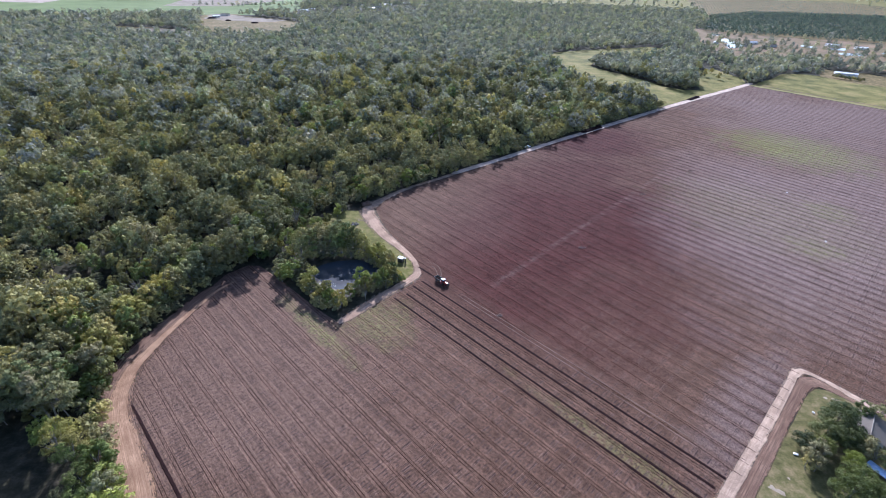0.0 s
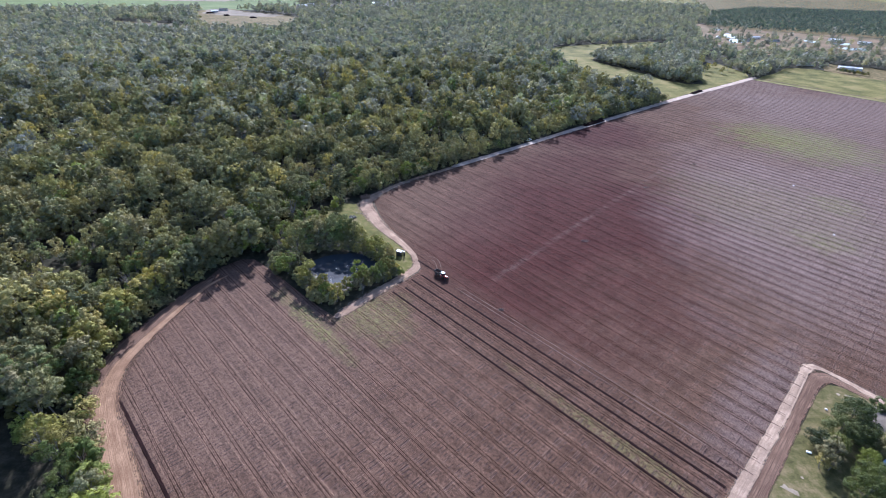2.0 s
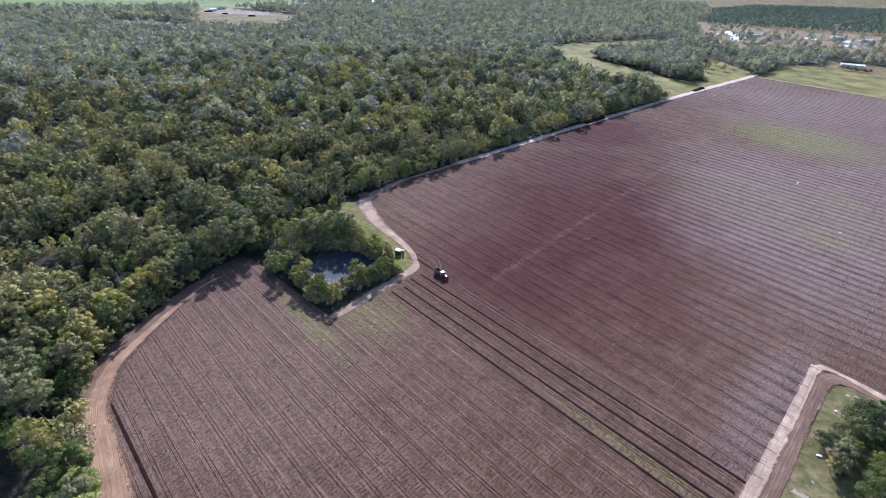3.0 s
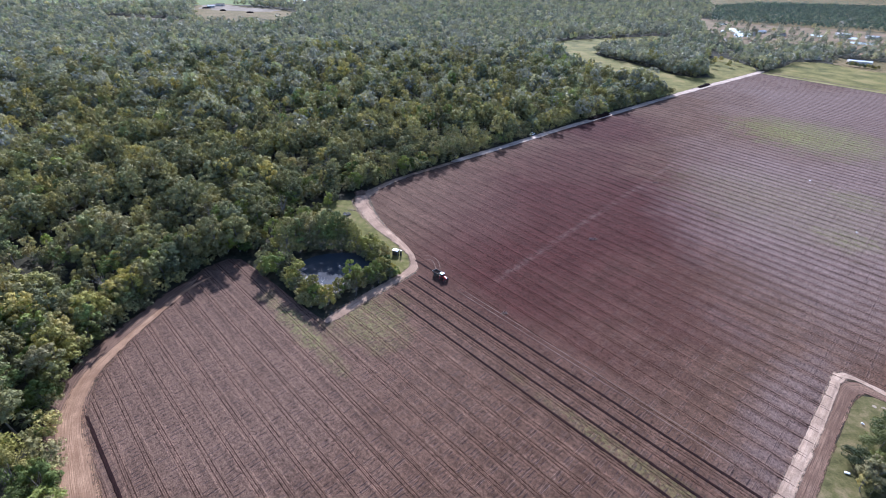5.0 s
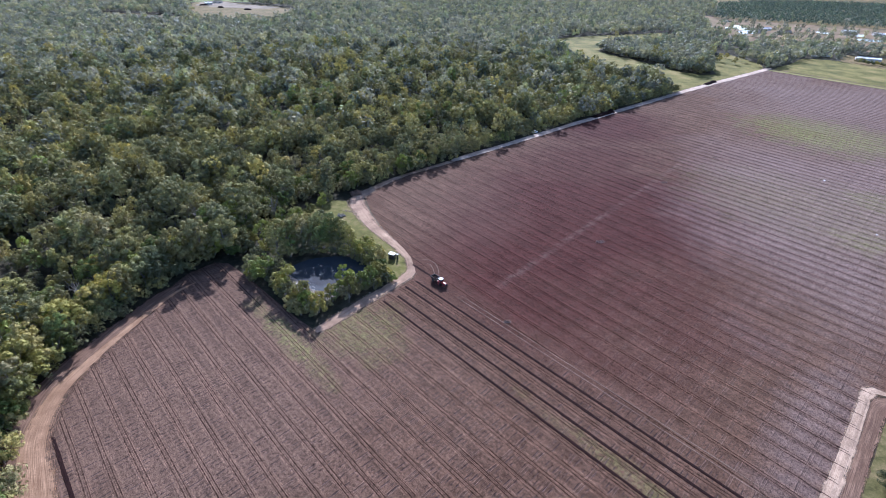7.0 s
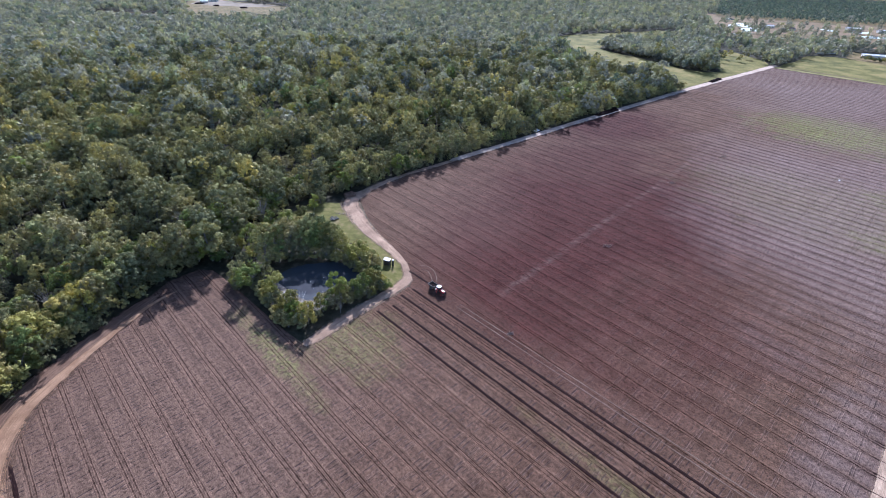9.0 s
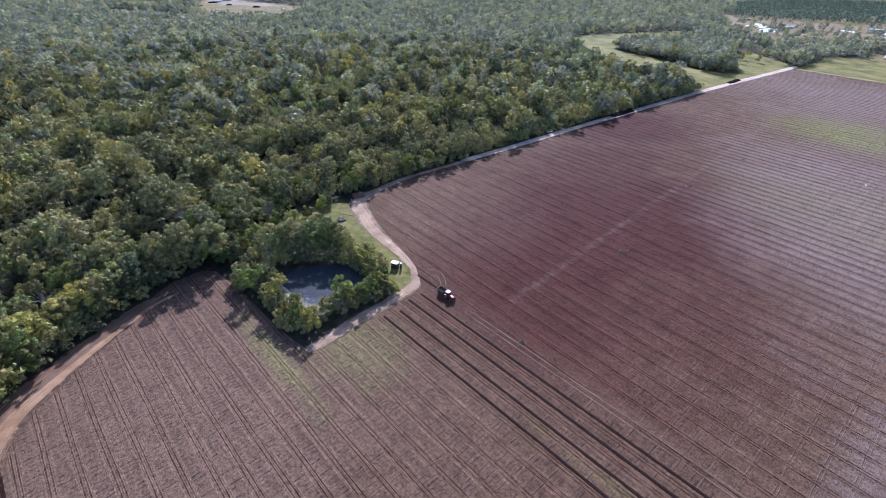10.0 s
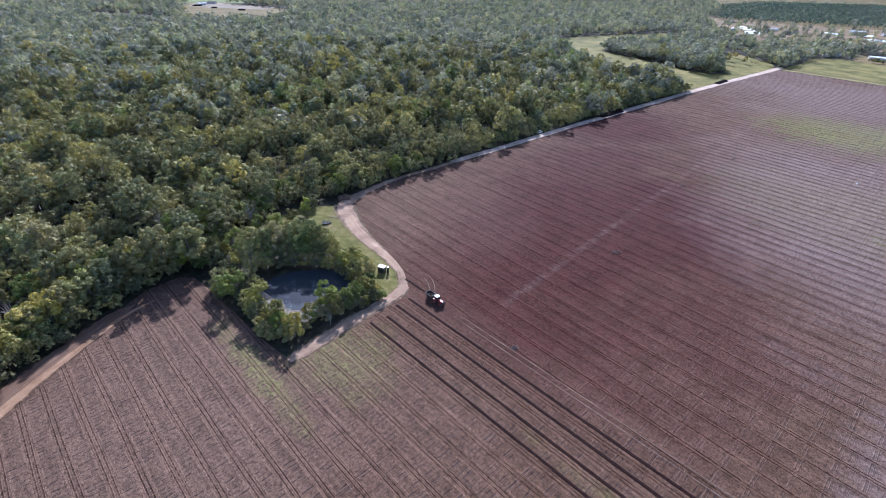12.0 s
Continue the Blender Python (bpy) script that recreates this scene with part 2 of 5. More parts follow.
RUT = soil_material("dark_rut_soil", "rut")
SHOULDER = soil_material("pale_ridge_soil", "shoulder")


def two_tone(name, stops, scale, fine=3.0, rough=0.95, bump=0.4, dist=0.15, far=0.03):
    m, t, b = material(name, rough)
    k = Nodes(t)
    c = k.coord()
    a = k.noise(c, scale, 5, 0.6)
    f = k.noise(c, fine, 5, 0.7)
    w = k.noise(c, far, 3)
    fac = k.math("ADD", k.math("MULTIPLY", a, 0.5), k.math("ADD", k.math("MULTIPLY", f, 0.25), k.math("MULTIPLY", w, 0.25)))
    k.link(k.ramp(fac, stops), b.inputs["Base Color"])
    k.bump(f, b, bump, dist)
    return m


LITTER = two_tone("leaf_litter", [(0.38, (0.016, 0.016, 0.010)), (0.5, (0.034, 0.031, 0.018)), (0.62, (0.075, 0.060, 0.038))], 0.35, 2.0, far=0.06)
GRASS = two_tone("dry_green_grass", [(0.36, (0.056, 0.046, 0.015)), (0.5, (0.121, 0.092, 0.034)), (0.64, (0.243, 0.165, 0.087))], 0.22, 1.8)
YARD_GRASS = two_tone("worn_yard_grass", [(0.38, (0.050, 0.048, 0.017)), (0.5, (0.102, 0.090, 0.034)), (0.62, (0.190, 0.142, 0.074))], 0.35, 2.2, far=0.08)
DAM_GRASS = two_tone("green_bank_grass", [(0.36, (0.050, 0.050, 0.014)), (0.5, (0.112, 0.104, 0.028)), (0.62, (0.190, 0.146, 0.070))], 0.3, 1.6, far=0.09)
SAND = two_tone("yard_sand", [(0.34, (0.16, 0.128, 0.085)), (0.6, (0.30, 0.240, 0.170))], 0.3, 1.5)
PASTURE = two_tone("pasture", [(0.40, (0.066, 0.066, 0.016)), (0.5, (0.130, 0.115, 0.030)), (0.60, (0.205, 0.160, 0.058))], 0.05, 0.5)
VERGE = two_tone("pale_verge_grass", [(0.40, (0.125, 0.115, 0.036)), (0.60, (0.230, 0.190, 0.080))], 0.08, 0.6)
STRAW = two_tone("dry_flats", [(0.34, (0.076, 0.072, 0.025)), (0.5, (0.152, 0.107, 0.058)), (0.66, (0.228, 0.154, 0.094))], 0.03, 0.4)
CANE = two_tone("young_cane", [(0.34, (0.085, 0.115, 0.035)), (0.6, (0.140, 0.165, 0.060))], 0.02, 0.3)
FALLOW = two_tone("fallow_soil", [(0.34, (0.130, 0.105, 0.068)), (0.6, (0.225, 0.180, 0.130))], 0.06, 0.3)
TAN = two_tone("bare_earth", [(0.34, (0.230, 0.170, 0.128)), (0.6, (0.357, 0.289, 0.230))], 0.08, 0.6)
EARTH_HEAP = two_tone("loose_brown_earth", [(0.35, (0.075, 0.045, 0.030)), (0.65, (0.170, 0.110, 0.075))], 0.8, 4.0, 0.95, 0.9, 0.25)
COMPOST = two_tone("dark_compost", [(0.35, (0.009, 0.004, 0.004)), (0.65, (0.024, 0.010, 0.008))], 0.8, 4.0, 0.95, 0.9, 0.25)
MUD = two_tone("pale_bank_mud", [(0.36, (0.055, 0.045, 0.035)), (0.5, (0.15, 0.125, 0.10)), (0.62, (0.36, 0.32, 0.27))], 0.7, 3.0, 0.8, 0.8, 0.3, 0.2)


def track_material(name, dark, light, shade, soft=0.26):
    """Packed earth with streaks along the way of travel, thinning out unevenly at its edges; the mesh's UV runs along and across it."""
    m, t, b = material(name, 0.93)
    b.inputs["Specular IOR Level"].default_value = 0.1
    k = Nodes(t)
    c = k.coord()
    w = t.nodes.new("ShaderNodeUVMap")
    w.uv_map = "way"
    q = t.nodes.new("ShaderNodeAttribute")
    q.attribute_name = "across"
    streak = k.noise(k.scaled(w.outputs[0], 0.035, 1.5, 1), 1.0, 6, 0.75)
    fine = k.noise(k.scaled(w.outputs[0], 0.07, 4.5, 1), 1.0, 4, 0.75)
    blot = k.noise(c, 0.16, 5, 0.65)
    grit = k.noise(c, 2.5, 6, 0.75)
    col = k.ramp(streak, [(0.34, dark), (0.50, light), (0.66, tuple(min(1, v * 1.22) for v in light))])
    col = k.mix(k.grey(fine, 0.56, 0.40), col, shade)
    col = k.mix(k.math("MULTIPLY", k.grey(blot, 0.60, 0.38), 0.8), col, dark)
    col = k.mix(1.0, col, k.ramp(grit, [(0.3, (0.75, 0.74, 0.72)), (0.7, (1.18, 1.18, 1.18))]), "MULTIPLY")
    k.link(col, b.inputs["Base Color"])
    k.bump(k.math("ADD", k.math("MULTIPLY", fine, 1.0), grit), b, 0.7, 0.18)
    ragged = k.math("ADD", k.math("MULTIPLY", k.math("SUBTRACT", streak, 0.5), 1.3), k.math("MULTIPLY", k.math("SUBTRACT", k.noise(c, 0.5, 5, 0.75), 0.5), 0.9))
    k.link(k.grey(k.math("ADD", q.outputs["Fac"], ragged), 0.98, 0.98 - soft), b.inputs["Alpha"])
    return m


PALE_TRACK = track_material("pale_track_earth", (0.190, 0.122, 0.082), (0.385, 0.268, 0.180), (0.262, 0.172, 0.112), 0.5)
YARD_TRACK = track_material("pale_headland_earth", (0.235, 0.162, 0.112), (0.450, 0.325, 0.228), (0.320, 0.222, 0.150), 0.3)
DUST_TRACK = track_material("dusty_wheel_marks", (0.104, 0.066, 0.048), (0.172, 0.120, 0.090), (0.116, 0.075, 0.056))
# far track: sandier earth, paled further by distance haze put into the colour
HAZED_SAND_TRACK = track_material("hazed_sandy_track", (0.288, 0.211, 0.156), (0.504, 0.396, 0.313), (0.396, 0.302, 0.230))
EARTH_TRACK = track_material("orange_track_earth", (0.180, 0.104, 0.060), (0.330, 0.208, 0.126), (0.225, 0.135, 0.080))
RED_TRACK = track_material("red_track_earth", (0.114, 0.066, 0.043), (0.220, 0.139, 0.092), (0.075, 0.044, 0.031))


def leaf_material(name, stops, through=0.22, wax=0.3):
    """Foliage: a hue for each tree, a shade for each spray, leaf texture within the spray."""
    m, t, b = material(name, 0.78)
    k = Nodes(t)
    c = k.coord()
    geo = t.nodes.new("ShaderNodeNewGeometry")
    info = t.nodes.new("ShaderNodeObjectInfo")
    tint = t.nodes.new("ShaderNodeAttribute")
    tint.attribute_name = "tint"
    world_place = geo.outputs["Position"]
    stand = k.noise(world_place, 0.012, 3, 0.6)
    f = k.math("FRACT", k.math("ADD", k.math("MULTIPLY", k.math("FRACT", k.math("ADD", tint.outputs["Fac"], info.outputs["Random"])), 0.62), k.math("MULTIPLY", stand, 1.5)))
    col = k.ramp(f, stops)
    col = k.mix(1.0, col, k.ramp(k.math("FRACT", k.math("MULTIPLY", k.math("ADD", tint.outputs["Fac"], info.outputs["Random"]), 7.31)), [(0.0, (0.52, 0.57, 0.60)), (0.45, (0.90, 0.92, 0.93)), (0.75, (1.12, 1.12, 1.02)), (1.0, (1.46, 1.42, 1.04))]), "MULTIPLY")
    spray = k.ramp(geo.outputs["Random Per Island"], [(0.0, (0.80, 0.82, 0.80)), (0.6, (1.0, 1.0, 1.0)), (1.0, (1.18, 1.16, 1.1))])
    leaf = k.noise(c, 2.6, 4, 0.75)
    col = k.mix(1.0, col, spray, "MULTIPLY")
    col = k.mix(1.0, col, k.ramp(leaf, [(0.34, (0.60, 0.62, 0.60)), (0.52, (1.0, 1.0, 1.0)), (0.70, (1.38, 1.34, 1.26))]), "MULTIPLY")
    k.link(col, b.inputs["Base Color"])
    b.inputs["Specular IOR Level"].default_value = wax
    k.bump(leaf, b, 0.35, 0.25)
    tr = t.nodes.new("ShaderNodeBsdfTranslucent")
    k.link(k.mix(1.0, col, (1.15, 1.18, 0.80), "MULTIPLY"), tr.inputs["Color"])
    mx = t.nodes.new("ShaderNodeMixShader")
    mx.inputs[0].default_value = through
    k.link(b.outputs[0], mx.inputs[1])
    k.link(tr.outputs[0], mx.inputs[2])
    # gaps between the leaves of a spray
    gap = t.nodes.new("ShaderNodeMixShader")
    k.link(k.grey(k.noise(c, 4.6, 3, 0.65), 0.44, 0.47), gap.inputs[0])
    k.link(t.nodes.new("ShaderNodeBsdfTransparent").outputs[0], gap.inputs[1])
    k.link(mx.outputs[0], gap.inputs[2])
    k.link(gap.outputs[0], t.nodes["Material Output"].inputs["Surface"])
    return m


GUM = leaf_material("gum_foliage", [(0.0, (0.210, 0.201, 0.093)), (0.20, (0.281, 0.242, 0.105)), (0.40, (0.223, 0.217, 0.109)), (0.56, (0.311, 0.262, 0.087)), (0.66, (0.190, 0.232, 0.069)), (0.80, (0.289, 0.241, 0.124)), (0.92, (0.332, 0.274, 0.099)), (1.0, (0.243, 0.214, 0.109))], 0.12, 0.10)
# gum leaves with the blue-grey of distance haze mixed into the colour
HAZED_GUM = leaf_material("hazed_gum_foliage", [(0.0, (0.253, 0.246, 0.196)), (0.25, (0.314, 0.285, 0.212)), (0.5, (0.264, 0.263, 0.222)), (0.7, (0.332, 0.295, 0.183)), (0.85, (0.236, 0.258, 0.167)), (1.0, (0.294, 0.273, 0.212))], 0.22, 0.3)
LUSH = leaf_material("lush_foliage", [(0.0, (0.151, 0.181, 0.044)), (0.5, (0.209, 0.218, 0.053)), (1.0, (0.297, 0.242, 0.068))], 0.15, 0.2)
SHADE_LEAF = leaf_material("dense_shade_foliage", [(0.0, (0.062, 0.076, 0.030)), (0.5, (0.084, 0.096, 0.034)), (1.0, (0.118, 0.124, 0.044))], 0.28)
SUN_LEAF = leaf_material("young_shade_foliage", [(0.0, (0.130, 0.148, 0.038)), (1.0, (0.165, 0.176, 0.046))], 0.34)
ROW_LEAF = leaf_material("orchard_foliage", [(0.0, (0.078, 0.108, 0.092)), (0.5, (0.092, 0.124, 0.102)), (1.0, (0.108, 0.134, 0.108))], 0.2)
BARK = two_tone("grey_bark", [(0.35, (0.10, 0.085, 0.07)), (0.65, (0.34, 0.31, 0.27))], 0.8, 5.0)


def plain(name, col, rough=0.5, metal=0.0, dirt=0.35, scale=1.2, gloss=0.5):
    """Painted or moulded stuff with dust and scuffs."""
    m, t, b = material(name, rough, metal)
    k = Nodes(t)
    c = k.coord()
    n = k.noise(c, scale, 5, 0.7)
    k.link(k.mix(k.math("MULTIPLY", k.grey(n, 0.45, 0.8), dirt), col, (0.22, 0.17, 0.14)), b.inputs["Base Color"])
    b.inputs["Specular IOR Level"].default_value = gloss
    return m


RED_PAINT = plain("red_paint", (0.42, 0.022, 0.014), 0.35)
WHITE_PAINT = plain("white_paint", (0.80, 0.79, 0.77), 0.45, 0, 0.15)
STEEL = plain("dark_steel", (0.055, 0.052, 0.05), 0.5, 0.4)
RUBBER = plain("dusty_rubber", (0.022, 0.021, 0.02), 0.85)
GLASS_DARK = plain("tinted_cab_glass", (0.02, 0.024, 0.028), 0.08, 0, 0.1)
TIN = plain("grey_tin_roof", (0.24, 0.205, 0.165), 0.85, 0.0, 0.5, 0.5, 0.15)
WALL_PAINT = plain("weathered_wall", (0.52, 0.49, 0.44), 0.8)
BLUE = plain("blue_tarpaulin", (0.26, 0.36, 0.52), 0.6, 0, 0.5)
TIMBER = plain("grey_timber", (0.20, 0.17, 0.14), 0.9)
FOAM = plain("pale_scum", (0.62, 0.60, 0.55), 0.8)
TYRE_BLACK = plain("black_tyre", (0.015, 0.015, 0.016), 0.8)


def water_material():
    m, t, b = material("still_water", 0.04)
    k = Nodes(t)
    c = k.coord()
    b.inputs["Base Color"].default_value = (0.040, 0.045, 0.050, 1)
    b.inputs["Specular IOR Level"].default_value = 0.5
    b.inputs["IOR"].default_value = 1.33
    k.bump(k.noise(c, 0.8, 3), b, 0.05, 0.05)
    return m


WATER = water_material()

# ---------------------------------------------------------------- building helpers


def mesh_of(name, verts, faces, mats):
    me = bpy.data.meshes.new(name)
    me.from_pydata([tuple(p) for p in verts], [], faces)
    for mt in mats if isinstance(mats, (list, tuple)) else [mats]:
        me.materials.append(mt)
    return me


def big_mesh(name, verts, tris, mat, tint=None, mats=None, index=None):
    """A mesh from number arrays: verts n x 3, tris m x 3."""
    me = bpy.data.meshes.new(name)
    me.vertices.add(len(verts))
    me.vertices.foreach_set("co", np.ascontiguousarray(verts, np.float32).ravel())
    me.loops.add(len(tris) * 3)
    me.loops.foreach_set("vertex_index", np.ascontiguousarray(tris, np.int32).ravel())
    me.polygons.add(len(tris))
    me.polygons.foreach_set("loop_start", np.arange(0, len(tris) * 3, 3, dtype=np.int32))
    for mt in mats or [mat]:
        me.materials.append(mt)
    if index is not None:
        me.polygons.foreach_set("material_index", np.ascontiguousarray(index, np.int32))
    if tint is not None:
        a = me.attributes.new("tint", "FLOAT", "FACE")
        a.data.foreach_set("value", np.ascontiguousarray(tint, np.float32))
    me.update(calc_edges=True)
    me.validate()
    return me


def part(name, bm, mat, parent, label=""):
    me = bpy.data.meshes.new(name)
    bm.to_mesh(me)
    bm.free()
    me.materials.append(mat)
    ob = new(name, me)
    ob.parent = parent
    return tagged(ob, label)


def thing(name, label, category, m=None, group="", kind=""):
    ob = new(name)
    if m is not None:
        ob.matrix_basis = m
    return tagged(ob, label, category, group, kind)


def box(sx, sy, sz, x=0, y=0, z=0, bevel=0.0, taper=None, bm=None, rot=None):
    """A block with bevelled edges, its middle at x, y and its foot at z; taper shrinks its top in x and y."""
    out = bm or bmesh.new()
    made = bmesh.ops.create_cube(out, size=1)["verts"]
    for q in made:
        top = q.co.z > 0
        q.co = Vector((q.co.x * sx, q.co.y * sy, (q.co.z + 0.5) * sz))
        if taper and top:
            q.co.x *= taper[0]
            q.co.y *= taper[1]
        if rot:
            q.co = rot @ q.co
        q.co += Vector((x, y, z))
    if bevel:
        es = list({e for q in made for e in q.link_edges})
        bmesh.ops.bevel(out, geom=es, offset=bevel, segments=2, affect="EDGES", profile=0.6)
    return out


def rod(a, b, r0, r1=None, sides=8, bm=None):
    """A tapered round bar from a to b."""
    out = bm or bmesh.new()
    a, b = Vector(a), Vector(b)
    m = (b - a).to_track_quat("Z", "Y").to_matrix().to_4x4()
    m.translation = (a + b) / 2
    bmesh.ops.create_cone(out, cap_ends=True, segments=sides, radius1=r0, radius2=r0 if r1 is None else r1, depth=(b - a).length, matrix=m)
    return out


def lathe(profile, axis_m, sides=20, bm=None):
    """A turned shape: profile of (radius, height) about the local z of axis_m."""
    out = bm or bmesh.new()
    rings = []
    for r, h in profile:
        rings.append([out.verts.new(axis_m @ Vector((r * math.cos(a), r * math.sin(a), h))) for a in [2 * math.pi * i / sides for i in range(sides)]])
    for p, q in zip(rings, rings[1:]):
        for i in range(sides):
            out.faces.new((p[i], p[(i + 1) % sides], q[(i + 1) % sides], q[i]))
    return out


def spline(pts, step):
    """A smooth way through the points, about step metres between its places."""
    pts = [np.array(p, float) for p in pts]
    pts = [2 * pts[0] - pts[1]] + pts + [2 * pts[-1] - pts[-2]]
    out = []
    for i in range(1, len(pts) - 2):
        a, b, c, d = pts[i - 1:i + 3]
        n = max(2, int(np.linalg.norm(c - b) / step))
        for j in range(n):
            s = j / n
            out.append(0.5 * (2 * b + (c - a) * s + (2 * a - 5 * b + 4 * c - d) * s * s + (3 * b - a - 3 * c + d) * s ** 3))
    out.append(pts[-2])
    return np.array(out)


def ribbon(name, pts, mat, z, label, category, across=8, step=2.5, ragged=0.5, crown=0.05, seed=1, fade=7.0):
    """A strip of worn ground along a way of (x, y, width), a little rutted, with an uneven edge."""
    rng = np.random.default_rng(seed)
    way = spline(pts, step)
    d = np.gradient(way[:, :2], axis=0)
    d /= np.linalg.norm(d, axis=1)[:, None] + 1e-9
    side = np.stack([-d[:, 1], d[:, 0]], 1)
    run = np.concatenate([[0], np.cumsum(np.linalg.norm(np.diff(way[:, :2], axis=0), axis=1))])
    n = len(way)
    wob = [np.convolve(rng.normal(0, ragged, n + 4), np.ones(3) / 3, "same")[2:-2] for _ in (0, 1)]
    s = np.linspace(-1, 1, across + 1)
    verts, faces, uvs = [], [], []
    for i in range(n):
        for q in s:
            h = way[i, 2] / 2 + (wob[0][i] if q < 0 else wob[1][i]) * abs(q)
            p = way[i, :2] + side[i] * q * h
            lift = z + crown * (1 - q * q) - 0.07 * math.exp(-((abs(q) - 0.45) / 0.12) ** 2)
            verts.append((p[0], p[1], max(z, lift)))
            uvs.append((run[i], q * h))
    w = across + 1
    for i in range(n - 1):
        for j in range(across):
            faces.append((i * w + j, i * w + j + 1, (i + 1) * w + j + 1, (i + 1) * w + j))
    me = mesh_of(name, verts, faces, mat)
    far_side = me.attributes.new("across", "FLOAT", "POINT")
    far_side.data.foreach_set("value", (np.abs(s)[None] + np.clip(1 - np.minimum(run, run[-1] - run) / fade, 0, 1)[:, None]).ravel().astype(np.float32))
    lay = me.uv_layers.new(name="way")
    for lp in me.loops:
        lay.data[lp.index].uv = uvs[lp.vertex_index]
    ob = new(name, me)
    if me.polygons[0].normal.z < 0:
        me.flip_normals()
    return tagged(ob, label, category, kind="structure")


def sheet(name, poly, mat, z, label, category, seed=2, wob=2.0, grid=14.0, rounded=False):
    """A patch of ground with an uneven edge."""
    rng = random.Random(seed)
    if rounded:
        way = spline([(*p, 0) for p in (poly[-1], *poly, poly[0], poly[1])], grid)
        n = [int(np.argmin(np.hypot(way[:, 0] - p[0], way[:, 1] - p[1]))) for p in (poly[0],)][0]
        m = len(way) - 1 - int(np.argmin(np.hypot(way[::-1, 0] - poly[0][0], way[::-1, 1] - poly[0][1])))
        poly = [tuple(q[:2]) for q in way[n:m]]
    edge = []
    for (ax, ay), (bx, by) in zip(poly, poly[1:] + poly[:1]):
        n = max(1, int(math.hypot(bx - ax, by - ay) / grid))
        for i in range(n):
            edge.append((ax + (bx - ax) * i / n + rng.uniform(-wob, wob), ay + (by - ay) * i / n + rng.uniform(-wob, wob), z))
    bm = bmesh.new()
    f = bm.faces.new([bm.verts.new(p) for p in edge])
    if f.normal.z < 0:
        f.normal_flip()
    bm.normal_update()
    bmesh.ops.triangulate(bm, faces=bm.faces[:])
    if sum(q.normal.z for q in bm.faces) < 0:
        bmesh.ops.reverse_faces(bm, faces=bm.faces[:])
    me = bpy.data.meshes.new(name)
    bm.to_mesh(me)
    bm.free()
    me.materials.append(mat)
    return tagged(new(name, me), label, category, kind="structure")

# ---------------------------------------------------------------- ground
def build_ground():
    rings = [0, 120, 300, 600, 1000, 1600, 2600, 4200, 6500]
    sides = 48
    verts, faces = [(0, 300, 0)], []
    for r in rings[1:]:
        for i in range(sides):
            a = 2 * math.pi * i / sides
            verts.append((r * math.cos(a), 300 + r * math.sin(a), 0))
    for i in range(sides):
        faces.append((0, 1 + i, 1 + (i + 1) % sides))
    for k in range(len(rings) - 2):
        p, q = 1 + k * sides, 1 + (k + 1) * sides
        for i in range(sides):
            j = (i + 1) % sides
            faces.append((p + i, q + i, q + j, p + j))
    me = mesh_of("ground", verts, faces, LITTER)
    tagged(new("ground", me), "level woodland floor of dark leaf litter and thin grass", "ground", kind="structure")


build_ground()

# rows of the near part lie along u; those of the far part lean two degrees from it
LOW_V, LOW_PITCH, HIGH_V, HIGH_PITCH, LEAN = 24.74, 5.21, 124.78, 5.589, 0.0353


